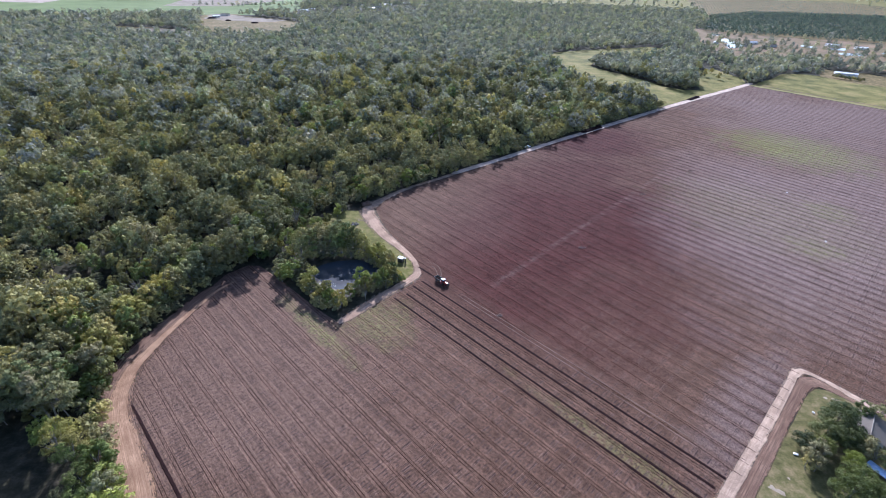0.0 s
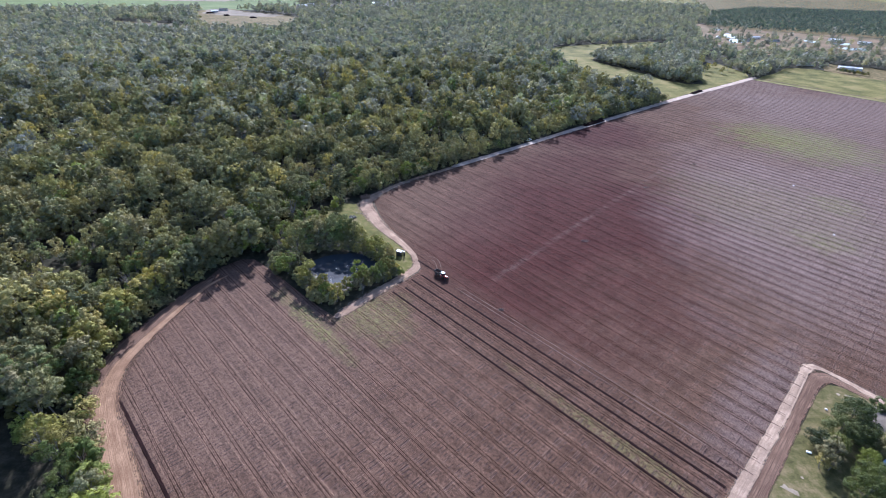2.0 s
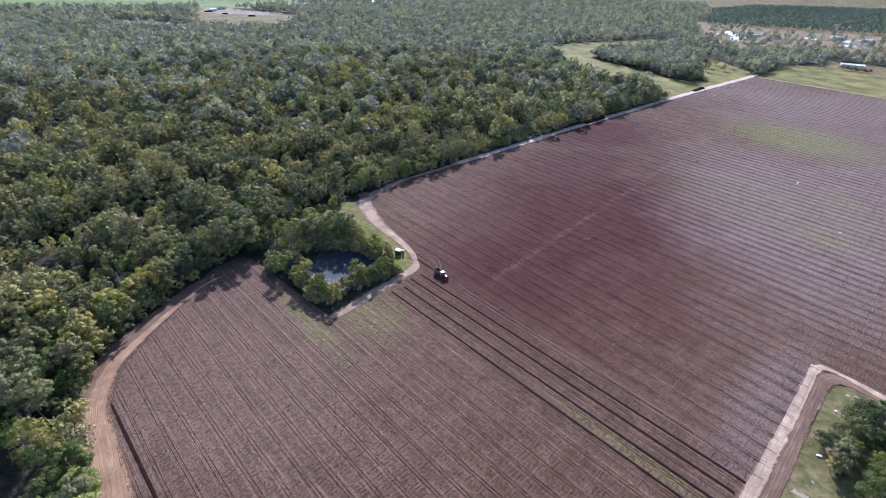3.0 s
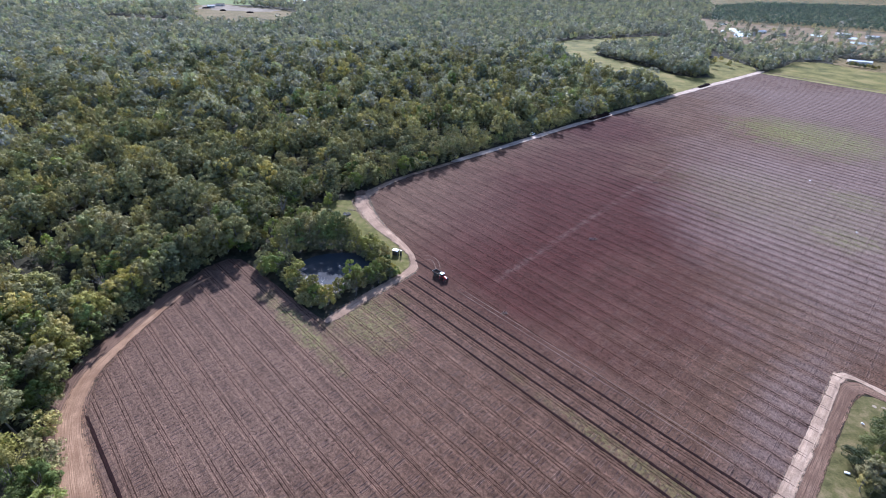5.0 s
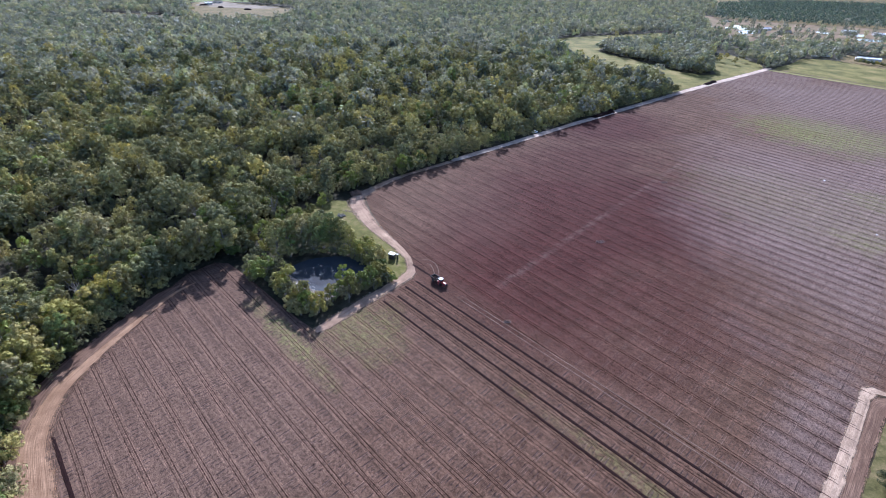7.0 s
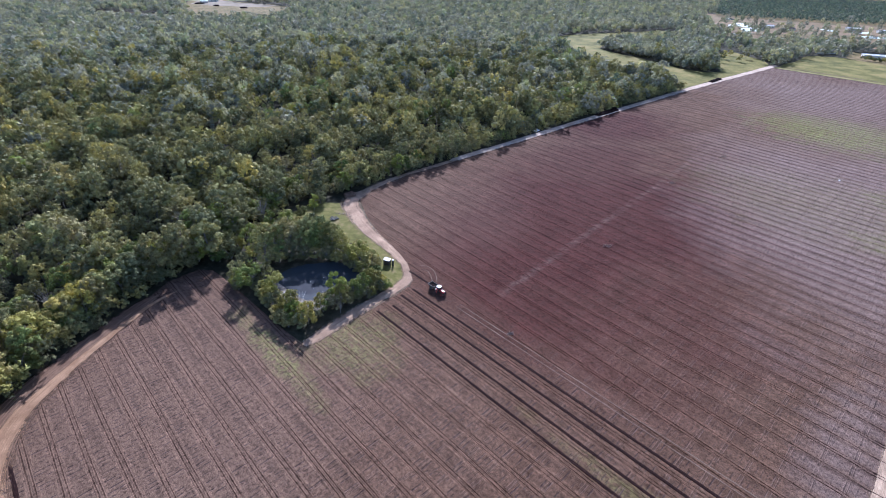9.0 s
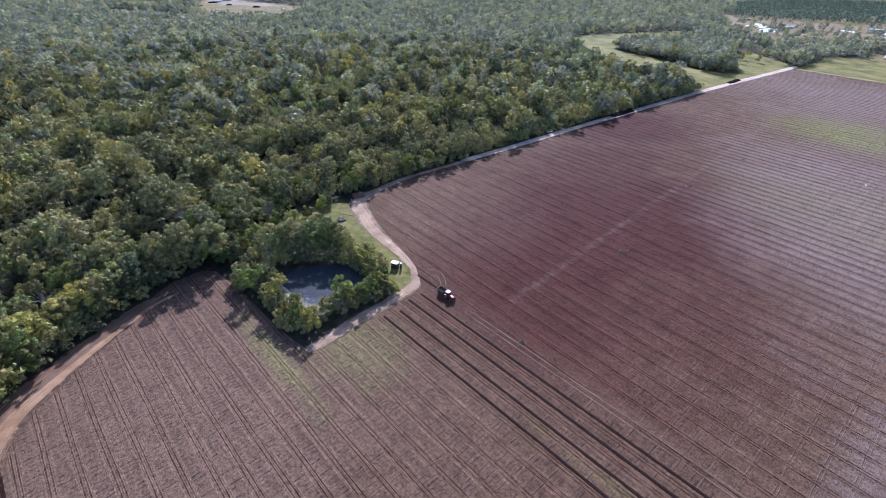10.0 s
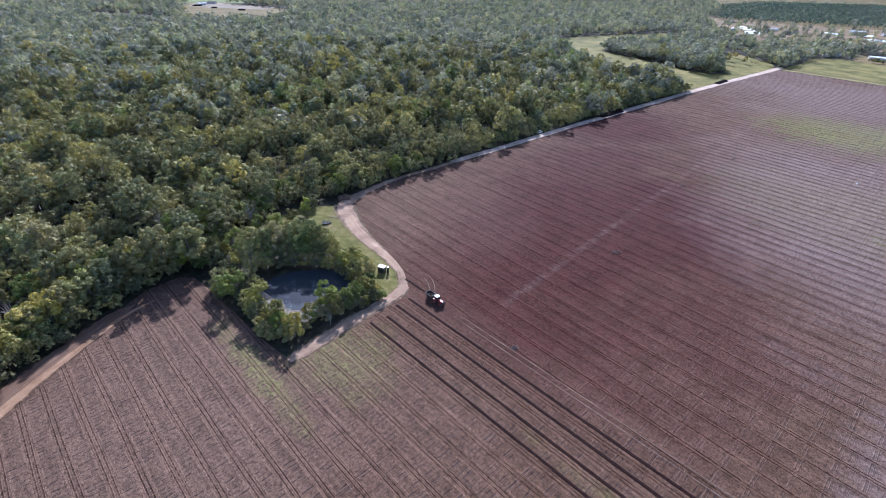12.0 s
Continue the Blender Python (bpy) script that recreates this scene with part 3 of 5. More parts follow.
def build_field():
    """Tilled land: strips along u, each with its own beginning and end; ruts are pressed into it."""
    rng = np.random.default_rng(5)
    prof = []       # v, height, what follows: bed 0, rut 1 or shoulder 2

    def rut(v, half, depth, crest):
        prof.extend([(v - half - 0.12, 0.262, 2), (v - half, crest, 1), (v - half * 0.45, depth, 1), (v + half * 0.45, depth, 1), (v + half, crest, 2), (v + half + 0.12, 0.262, 0)])

    def ridge(v):
        prof.extend([(v - 0.2, 0.262, 2), (v, 0.295, 2), (v + 0.2, 0.262, 0)])

    for k in range(-9, 18):
        v = LOW_V + k * LOW_PITCH
        ridge(v - 1.1)
        rut(v - 0.43, 0.15, 0.215, 0.29)
        rut(v + 0.43, 0.15, 0.215, 0.29)
        ridge(v + 1.1)
        prof.extend((v + q, 0.25, 0) for q in (1.9, 2.6, 3.3))
    for k in range(-1, 94):
        v = HIGH_V + k * HIGH_PITCH
        far = 0.10 if v > 240 else 0.0
        if k % 2 == 0:
            rut(v - 0.44, 0.16 + far, 0.205, 0.29)
            rut(v + 0.44, 0.16 + far, 0.205, 0.29)
        else:
            rut(v, 0.24 + 2 * far, 0.205, 0.285)
        prof.extend((v + q, 0.25, 0) for q in (1.6, 2.8, 4.0))
    prof = [p for p in prof if p[0] < 645.5]
    n = 40
    verts, tris, idx = [], [], []
    for i, (vv, h, _) in enumerate(prof):
        lean = 0.0 if vv < 117.5 else LEAN * min(1.0, (645.5 - vv) / 200)
        u0 = float(edge_u(vv + lean * 190)) + rng.normal(0, 0.25)
        u1 = -4.2 if vv < 178.6 else 330.0
        out = u1 < 0 and h < 0.21
        if out:
            u1 += rng.uniform(0.5, 2.2)         # the ruts run out onto the headland
        stop = min(u1, -1.0)
        uu = np.concatenate([u0 + (stop - u0) * np.linspace(0, 1, n - 5), stop + max(u1 - stop, 0.06) * np.linspace(0, 1, 7)[1:]])
        hh = h + rng.normal(0, 0.018, n + 1)
        hh[0] = 0.06
        if u1 < 0:
            hh[-7:] = 0.30 if out else 0.06
        sway = 0.14 * np.sin(uu * 0.045 + vv * 0.23) + 0.05 * np.sin(uu * 0.16 + vv * 0.31)
        verts.append(np.stack([uu, vv + sway - lean * np.minimum(uu, 0), hh], 1))
        if i:
            a = (i - 1) * (n + 1) + np.arange(n)
            b = i * (n + 1) + np.arange(n)
            tris.append(np.stack([a, a + 1, b + 1], 1))
            tris.append(np.stack([a, b + 1, b], 1))
            idx.append(np.full(2 * n, prof[i - 1][2]))
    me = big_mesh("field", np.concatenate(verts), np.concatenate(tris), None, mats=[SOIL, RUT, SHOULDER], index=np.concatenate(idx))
    ob = new("field", me)
    ob.matrix_basis = FIELD
    tagged(ob, "wide tilled field of red-brown soil with straight wheel ruts and thin weeds", "field", kind="structure")


build_field()

# patches of open land
sheet("far_land", [(-2600, 1480), (2600, 1480), (3600, 4300), (-3600, 4300)], PASTURE, 0.015, "distant farmland of grass and crops reaching the horizon", "farmland", 20, 10, 200)
sheet("clearing_grass", CLEARING, PASTURE, 0.05, "sunlit yellow-green pasture between the woods", "pasture", 3)
sheet("paddock_grass", PADDOCK, PASTURE, 0.04, "open grass paddock behind the tilled field", "paddock", 4)
sheet("flats_grass", FLATS, STRAW, 0.05, "dry straw-coloured flats with shallow water", "grassland", 5, 6)
sheet("shed_grass", SHED_YARD, GRASS, 0.045, "rough grass round the long shed", "grassland", 16, 2)
sheet("orchard_ground", ORCHARD, GRASS, 0.04, "mown grass below long orchard rows", "orchard ground", 6)
sheet("block_grass", BLOCK, GRASS, 0.05, "cleared grassy block inside the woods", "grassland", 7, 5)
sheet("block_earth", [(-470, 1058), (-450, 1094), (-388, 1054), (-300, 1020), (-318, 990), (-400, 985), (-450, 1004)], FALLOW, 0.09, "bare reddish earth on the cleared block", "bare earth", 8, 5)
sheet("slot_grass", SLOT, GRASS, 0.05, "narrow grassy gap in the woods", "grassland", 15, 4)
sheet("slot_earth", [(-500, 866), (-450, 864), (-402, 850), (-392, 806), (-440, 800), (-492, 812)], FALLOW, 0.09, "bare reddish earth in the gap of the woods", "bare earth", 17, 4)
sheet("yard_grass", YARD, YARD_GRASS, 0.08, "worn yard grass beside the house trees", "lawn", 9, 0.4, 4)
sheet("far_fields", TOP, CANE, 0.03, "distant light green crop fields", "field", 10)
sheet("far_fallow", [(-628, 1200), (-500, 1232), (-420, 1420), (-660, 1420)], FALLOW, 0.10, "distant bare reddish field", "field", 11)
sheet("far_field_pale", [(-1100, 1180), (-880, 1180), (-900, 1400), (-1200, 1400)], TAN, 0.10, "distant pale cultivated field", "field", 11)
sheet("dam_grass", [(-73, 211), (-67, 223), (-51, 236), (-43.5, 236), (-38.5, 225), (-30.5, 212), (-17.8, 197), (-10.8, 186), (-9.5, 178), (-14, 171), (-20, 172), (-25, 190), (-31, 201), (-48, 207), (-62, 205)], DAM_GRASS, 0.07, "sunlit green grass round the farm dam", "grass", 12, 0.6, 4)
sheet("bank_mud", [(-57, 178), (-53, 180), (-47, 172), (-41, 168), (-36, 169), (-32.5, 166.5), (-34.5, 161.5), (-39, 159), (-43.5, 160), (-48.5, 165), (-53.5, 171)], MUD, 0.11, "pale cracked mud bank of the farm dam", "mud bank", 13, 0.35, 1.2, True)
sheet("dam_water", [(-55, 177), (-50, 184), (-42, 187), (-34, 187.5), (-27.5, 183), (-25.5, 178), (-30, 172.5), (-34, 169), (-37.5, 165.6), (-41.5, 165.3), (-46.5, 168.5), (-51.5, 172.5)], WATER, 0.15, "still dark water of a small farm dam", "water", 14, 0.25, 1.2, True)
for poly, seed in (([(466, 886), (491, 902), (501, 897), (484, 862), (455, 846)], 1), ([(482, 950), (505, 962), (497, 912), (478, 897)], 2), ([(499, 1017), (524, 1031), (515, 1003), (494, 999)], 3), ([(609, 914), (624, 897), (613, 875), (600, 893)], 4), ([(618, 838), (655, 834), (651, 812), (612, 811)], 5), ([(638, 890), (672, 885), (653, 861), (627, 869)], 6), ([(700, 850), (745, 838), (735, 820), (700, 834)], 7)):
    sheet("flats_water", poly, WATER, 0.16, "shallow pool reflecting the sky on the flats", "water", seed, 2, 8)
# tracks
ribbon("track_west", [(-20, -40, 11.2), (-34, 6, 11.2), (-54, 40, 11.2), (-74.5, 72.5, 11.2), (-85.3, 87.8, 11.9), (-96.5, 102.5, 11.9), (-101, 118.5, 11.9), (-99, 132.8, 10.0), (-96.3, 145.4, 8.1), (-92.5, 159, 6.2), (-88.5, 168, 3.8)], RED_TRACK, 0.31, "broad red-brown earth track along the woods, combed by tyres", "dirt road", seed=1, ragged=0.25, step=1.1)
ribbon("track_west_crown", [(-18, -40, 7.0), (-33, 6, 9.1), (-52.5, 40, 9.1), (-73, 72.5, 9.5), (-83.8, 87, 8.7), (-94.6, 102.2, 7.0), (-98.8, 117, 5.0), (-97, 131, 3.4), (-93.6, 146, 2.4), (-89.5, 160, 1.8), (-83, 170, 1.6)], EARTH_TRACK, 0.40, "pale packed earth worn by tyres on the red track", "dirt road", seed=2, ragged=0.22, step=1.1)
ribbon("track_dam", [(-40, 140, 3.4), (-37, 143.6, 4.8), (-33, 148.4, 5.4), (-26.6, 156.2, 5.6), (-18.6, 165.8, 5.6), (-12.4, 173, 5.6), (-9.2, 178.4, 5.6), (-9.6, 184.4, 4.9), (-12.9, 192, 5.0), (-18.6, 200, 5.6), (-25.3, 208.5, 6.8), (-31, 217.5, 8.6), (-35, 226, 10), (-38.5, 234, 10), (-38, 242, 9), (-31.5, 252.5, 6.4), (-20.4, 266.5, 4.6), (0, 284.5, 4.6), (18, 300.6, 5.2)], PALE_TRACK, 0.17, "pale earth track bending round the farm dam", "dirt road", seed=3, ragged=0.25, step=1.3)
ribbon("track_far", [(4, 288.4, 5.2), (45.6, 324.8, 5.4), (93.5, 367.5, 5.8), (152.1, 418.5, 6.2), (225.9, 482.5, 6.8), (340, 576, 7.8), (353, 590, 7.8)], HAZED_SAND_TRACK, 0.40, "straight sandy track between the woods and the field, haze mixed into its colour", "dirt road", seed=13, ragged=0.25, step=1.6)
ribbon("track_yard", [(*xy(-3.0, -60), 4.2), (*xy(-3.1, 40), 4.2), (*xy(-3.15, 110), 4.1), (*xy(-3.35, 150), 3.7), (*xy(-3.7, 168), 3.3), (*xy(-3.9, 174), 3.6), (*xy(-2.4, 177.6), 3.4), (*xy(1.5, 178.4), 2.8), (*xy(8, 177.7), 2.9), (*xy(14, 177.0), 3.3), (*xy(30, 176.7), 3.6), (*xy(140, 178), 4)], YARD_TRACK, 0.23, "pale earth headland track turning a square corner", "dirt road", seed=4, ragged=0.16, step=1.2)
ribbon("track_yard_shoulder", [(*xy(0.2, -60), 5.0), (*xy(0.2, 40), 5.0), (*xy(0.1, 118), 4.9), (*xy(-0.2, 140), 4.6), (*xy(-0.5, 163), 4.8), (*xy(-0.6, 169), 6.0), (*xy(0.8, 174.2), 6.6), (*xy(7, 175.8), 4.4), (*xy(40, 175.4), 3)], RED_TRACK, 0.15, "red-brown earth shoulder with tyre marks beside the headland track", "dirt road", seed=5, ragged=0.16, step=1.2)
ribbon("verge_far", [(*xy(-172, 650), 7), (*xy(-60, 650), 7), (*xy(330, 650), 7)], VERGE, 0.30, "pale mown verge at the far end of the field", "verge", seed=6)
ribbon("paddock_track", [(*xy(-176, 659.5), 2.2), (*xy(-60, 659), 2.2), (*xy(330, 658), 2.2)], DUST_TRACK, 0.24, "narrow worn wheel track along the paddock", "wheel track", across=4, seed=7)
for sand, seed in (([(89.4, 81.8), (90.6, 82.7), (91.4, 81.8), (93.2, 80.6), (92.6, 79.6), (91.4, 80.2), (90.6, 81.2)], 1), ([(96.2, 84.8), (96.7, 85.0), (96.9, 84.5), (96.5, 84.3)], 2), ([(125.2, 114.0), (125.9, 114.4), (126.3, 113.7), (125.8, 113.3)], 4), ([(127.4, 113.4), (128.4, 113.5), (129.8, 112.9), (128.2, 113.0)], 5)):
    sheet("sand_patch", sand, SAND, 0.115, "bare pale sand showing through the yard grass", "sand", seed, 0.25, 0.6, True)
# wheel marks ahead of the tractor
for v in (119.4, 121.2):
    ribbon("wheel_mark", [(*xy(-114, v), 0.36), (*xy(-60, v + 0.1), 0.4), (*xy(-8, v), 0.4)], DUST_TRACK, 0.36, "pale wheel mark pressed into tilled soil", "wheel mark", across=2, ragged=0.08, crown=0.0, seed=int(v))

ribbon("turning_mark", [(-7.1, 186.1, 0.3), (-3.8, 186.9, 0.3), (-0.9, 185.0, 0.3), (0.8, 180.8, 0.3), (1.3, 174.9, 0.34)], DUST_TRACK, 0.33, "pale curved wheel mark where machines turn at the headland", "wheel mark", across=2, ragged=0.06, crown=0.0, step=0.8, seed=30, fade=3.0)
ribbon("turning_mark", [(-5.6, 183.4, 0.3), (-2.7, 183.9, 0.3), (-1.1, 180.7, 0.3), (-0.2, 176.0, 0.3), (1.0, 172.5, 0.34)], DUST_TRACK, 0.33, "pale curved wheel mark where machines turn at the headland", "wheel mark", across=2, ragged=0.06, crown=0.0, step=0.8, seed=31, fade=3.0)

def compost_band(u0, u1, v, w, seed):
    """A low heaped band of dark compost laid along a row."""
    rng = np.random.default_rng(seed)
    n = int((u1 - u0) / 1.2)
    prof = [(-1, 0.0), (-0.7, 0.05), (0, 0.06), (0.7, 0.05), (1, 0.0)]
    verts, faces = [], []
    for i in range(n + 1):
        u = u0 + (u1 - u0) * i / n
        ww = w / 2 * (1 + rng.normal(0, 0.05))
        off = rng.normal(0, 0.02)
        for q, h in prof:
            verts.append((u, v + off + q * ww, 0.275 + h * (1 + rng.normal(0, 0.3))))
    for i in range(n):
        for j in range(4):
            faces.append((i * 5 + j, (i + 1) * 5 + j, (i + 1) * 5 + j + 1, i * 5 + j + 1))
    ob = new("compost_band", mesh_of("compost_band", verts, faces, COMPOST))
    ob.matrix_basis = FIELD
    return tagged(ob, "long low band of dark compost laid along a row", "compost band", group="compost bands", kind="structure")


for i, (u0, u1, v) in enumerate([(-127, -6.5, 99.2), (-126, -6.5, 104.6), (-128.5, -6, 110.2), (-128.5, -5, 115.2), (-137.5, -126, 121.4), (-140.5, -60, 6.6)]):
    compost_band(u0, u1, v, 0.9, i)

# ---------------------------------------------------------------- trees


def crown_shape(seed, height, radius, base, clumps, flat=0.62):
    """Clump centres and radii of a crown that is uneven and open."""
    rng = np.random.default_rng(seed)
    out = []
    for i in range(clumps):
        a = rng.uniform(0, 2 * math.pi)
        f = (i + 0.5) / clumps
        z = base + (height - base) * (0.18 + 0.72 * f)
        spread = radius * math.sqrt(max(0.04, 1 - ((f - 0.35) / 0.70) ** 2)) * rng.uniform(0.42, 0.90)
        r = radius * rng.uniform(0.17, 0.31) * (1.1 - 0.3 * f)
        out.append((math.cos(a) * spread, math.sin(a) * spread, z, r, r * flat * rng.uniform(0.8, 1.25)))
    return np.array(out)


def leaves(shape, count, size, seed):
    """Small leaf sprays on the outside of the clumps: triangles, most of them on the upper sides."""
    rng = np.random.default_rng(seed)
    w = shape[:, 3] ** 2
    pick = rng.choice(len(shape), count, p=w / w.sum())
    d = rng.normal(size=(count, 3))
    d[:, 2] = d[:, 2] * 0.9 + 0.35
    d /= np.linalg.norm(d, axis=1)[:, None]
    s = shape[pick]
    rad = rng.uniform(0.72, 1.08, count)[:, None]
    p = s[:, :3] + d * rad * np.stack([s[:, 3], s[:, 3], s[:, 4]], 1)
    nrm = d + rng.normal(0, 0.30, (count, 3)) + np.array([0, 0, 0.12])
    nrm /= np.linalg.norm(nrm, axis=1)[:, None]
    a = np.cross(nrm, rng.normal(size=(count, 3)))
    a /= np.linalg.norm(a, axis=1)[:, None] + 1e-9
    b = np.cross(nrm, a)
    sz = size * rng.uniform(0.6, 1.35, count)[:, None]
    v = np.empty((count, 3, 3))
    v[:, 0] = p + a * sz * 0.72
    v[:, 1] = p - a * sz * 0.45 + b * sz * 0.55
    v[:, 2] = p - a * sz * 0.40 - b * sz * 0.55
    return v.reshape(-1, 3)


def tube(a, b, r0, r1, sides):
    """Side faces of a tapered limb as arrays."""
    a, b = np.array(a, float), np.array(b, float)
    d = b - a
    d /= np.linalg.norm(d) + 1e-9
    s = np.cross(d, [0.31, 0.95, 0.11])
    s /= np.linalg.norm(s)
    q = np.cross(d, s)
    ang = np.arange(sides) * 2 * math.pi / sides
    ring = np.cos(ang)[:, None] * s + np.sin(ang)[:, None] * q
    v = np.concatenate([a + ring * r0, b + ring * r1])
    i = np.arange(sides)
    j = (i + 1) % sides
    t = np.concatenate([np.stack([i, j, j + sides], 1), np.stack([i, j + sides, i + sides], 1)])
    return v, t


def trunk_arrays(shape, height, base, r, sides, limbs, seed):
    rng = np.random.default_rng(seed)
    lean = rng.normal(0, 0.05 * height, 2)
    knee = np.array([lean[0] * 0.4, lean[1] * 0.4, base * 0.9])
    top = np.array([lean[0], lean[1], base + (height - base) * 0.62])
    segs = [((0, 0, -0.3), (0, 0, 0.5), r * 1.5, r), ((0, 0, 0.5), knee, r, r * 0.72), (knee, top, r * 0.72, r * 0.25)]
    order = rng.permutation(len(shape))[:limbs]
    for i in order:
        s = rng.uniform(0, 0.6)
        segs.append((knee + (top - knee) * s, shape[i, :3], r * 0.38, r * 0.10))
    vs, ts, n = [], [], 0
    for a, b, r0, r1 in segs:
        v, t = tube(a, b, r0, r1, sides)
        vs.append(v)
        ts.append(t + n)
        n += len(v)
    return np.concatenate(vs), np.concatenate(ts)


# height, crown radius, foot of the crown, number of clumps
KINDS = [(17, 5.4, 3.4, 40), (15, 6.0, 2.6, 46), (19, 5.6, 4.4, 40), (13, 5.0, 2.0, 36), (16, 6.8, 3.0, 50), (20, 6.0, 5.0, 44), (12, 5.6, 1.4, 38), (18, 5.0, 3.8, 38), (10, 4.6, 0.5, 36), (8, 4.0, 0.3, 30), (16, 4.6, 0.9, 60), (8, 5.6, 1.3, 60)]
SHAPES = [crown_shape(40 + i, *k) for i, k in enumerate(KINDS)]


def spread_copies(base_v, tris_n, xs, ys, scale, turn, lift):
    """Many turned and scaled copies of one vertex set."""
    c, s = np.cos(turn)[:, None], np.sin(turn)[:, None]
    x = (base_v[:, 0] * c - base_v[:, 1] * s) * scale[:, None] + xs[:, None]
    y = (base_v[:, 0] * s + base_v[:, 1] * c) * scale[:, None] + ys[:, None]
    z = base_v[:, 2][None] * scale[:, None] * lift[:, None]
    return np.stack([x, y, z], 2).reshape(-1, 3)


def scatter(spacing, x0, x1, y0, y1, rng, jitter=0.42):
    gx, gy = np.meshgrid(np.arange(x0, x1, spacing), np.arange(y0, y1, spacing * 0.87))
    gx, gy = gx.astype(float), gy.astype(float)
    gx[1::2] += spacing / 2
    p = np.stack([gx.ravel(), gy.ravel()], 1)
    return p + rng.uniform(-jitter, jitter, p.shape) * spacing


def wooded(p, rng):
    """True where trees of the woods stand."""
    x, y = p[:, 0], p[:, 1]
    u, v = uv(x, y)
    ok = np.where(v < 480, u < wood_u(v) - 1.5, True)
    for poly in (CLEARING, PADDOCK, FLATS, ORCHARD, BLOCK, SLOT, TOP, SHED_YARD, HOLLOW):
        ok &= ~inside(x, y, poly)
    ok &= ~((v > 470) & (v < 655) & (u > -200))
    # a wedge wide enough for every view
    ok &= (np.abs(x) < 60 + 1.02 * (y + 40)) & (y > 20)
    ok &= ~inside(x, y, VILLAGE) | (rng.random(len(x)) < 0.3)
    # the east side is thinner and partly open
    thin = (x > 330) & (y > 600)
    ok &= ~thin | (rng.random(len(x)) < 0.85)
    return ok


def forest(name, pts, leaf_count, leaf_size, mat, label, sides, seed, scale_range=(0.62, 1.2), kinds=range(8), size=None):
    """All trees of one stretch of woods, joined."""
    rng = np.random.default_rng(seed)
    kind = rng.choice(list(kinds), len(pts))
    vs, tint, tv, tt = [], [], [], []
    nt = 0
    for i in range(len(KINDS)):
        p = pts[kind == i]
        if not len(p):
            continue
        base = leaves(SHAPES[i], leaf_count, leaf_size, seed * 10 + i)
        sc = rng.uniform(*scale_range, len(p)) * (1 if size is None else size[kind == i])
        turn = rng.uniform(0, 2 * math.pi, len(p))
        lift = rng.uniform(0.85, 1.15, len(p))
        vs.append(spread_copies(base, leaf_count, p[:, 0], p[:, 1], sc, turn, lift))
        tint.append(np.repeat(rng.random(len(p)), leaf_count))
        if sides:
            bv, bt = trunk_arrays(SHAPES[i], KINDS[i][0], KINDS[i][2], 0.24, sides, 3, i)
            tv.append(spread_copies(bv, 0, p[:, 0], p[:, 1], sc, turn, lift))
            tt.append((bt[None] + (np.arange(len(p)) * len(bv))[:, None, None]).reshape(-1, 3) + nt)
            nt += len(p) * len(bv)
    v = np.concatenate(vs)
    tri = np.arange(len(v)).reshape(-1, 3)
    tn = np.concatenate(tint)
    idx = np.zeros(len(tri))
    if sides:
        t2 = np.concatenate(tt) + len(v)
        v = np.concatenate([v] + tv)
        tri = np.concatenate([tri, t2])
        tn = np.concatenate([tn, np.zeros(len(t2))])
        idx = np.concatenate([idx, np.ones(len(t2))])
    me = big_mesh(name, v, tri, None, tn, [mat, BARK], idx)
    return tagged(new(name, me), label, "woods", kind="stuff")


def tree_object(i, mat, count, size, label, category="tree", group=""):
    """One tree with its own trunk and crown, as a pattern for copies."""
    h, r, base, _ = KINDS[i]
    top = thing("tree", label, category, group=group)
    v, t = trunk_arrays(SHAPES[i], h, base, 0.26, 7, 7, i)
    ob = new("trunk", big_mesh("trunk", v, t, BARK))
    ob.parent = top
    lv = leaves(SHAPES[i], count, size, 900 + i)
    tri = np.arange(len(lv)).reshape(-1, 3)
    ob = new("crown", big_mesh("crown", lv, tri, mat, np.zeros(len(tri))))
    ob.parent = top
    return top


def place_trees(spots, patterns, rng, scale=(0.8, 1.1), rise=1.0):
    """Copies of the patterns at the spots (x, y) or (x, y, scale); each pattern itself takes the first spot."""
    used = set()
    for n, s in enumerate(spots):
        i = n % len(patterns)
        k = s[2] if len(s) > 2 else rng.uniform(*scale)
        m = pose(s[0], s[1], 0.0, rng.uniform(-3, 3), rng.uniform(-3, 3), rng.uniform(0, 360))
        pat = patterns[i]
        if i in used:
            ob = copy_thing(pat, m)
        else:
            ob = pat
            used.add(i)
        ob.matrix_basis = m @ Matrix.Diagonal((k, k, k * rise * rng.uniform(0.9, 1.1), 1))


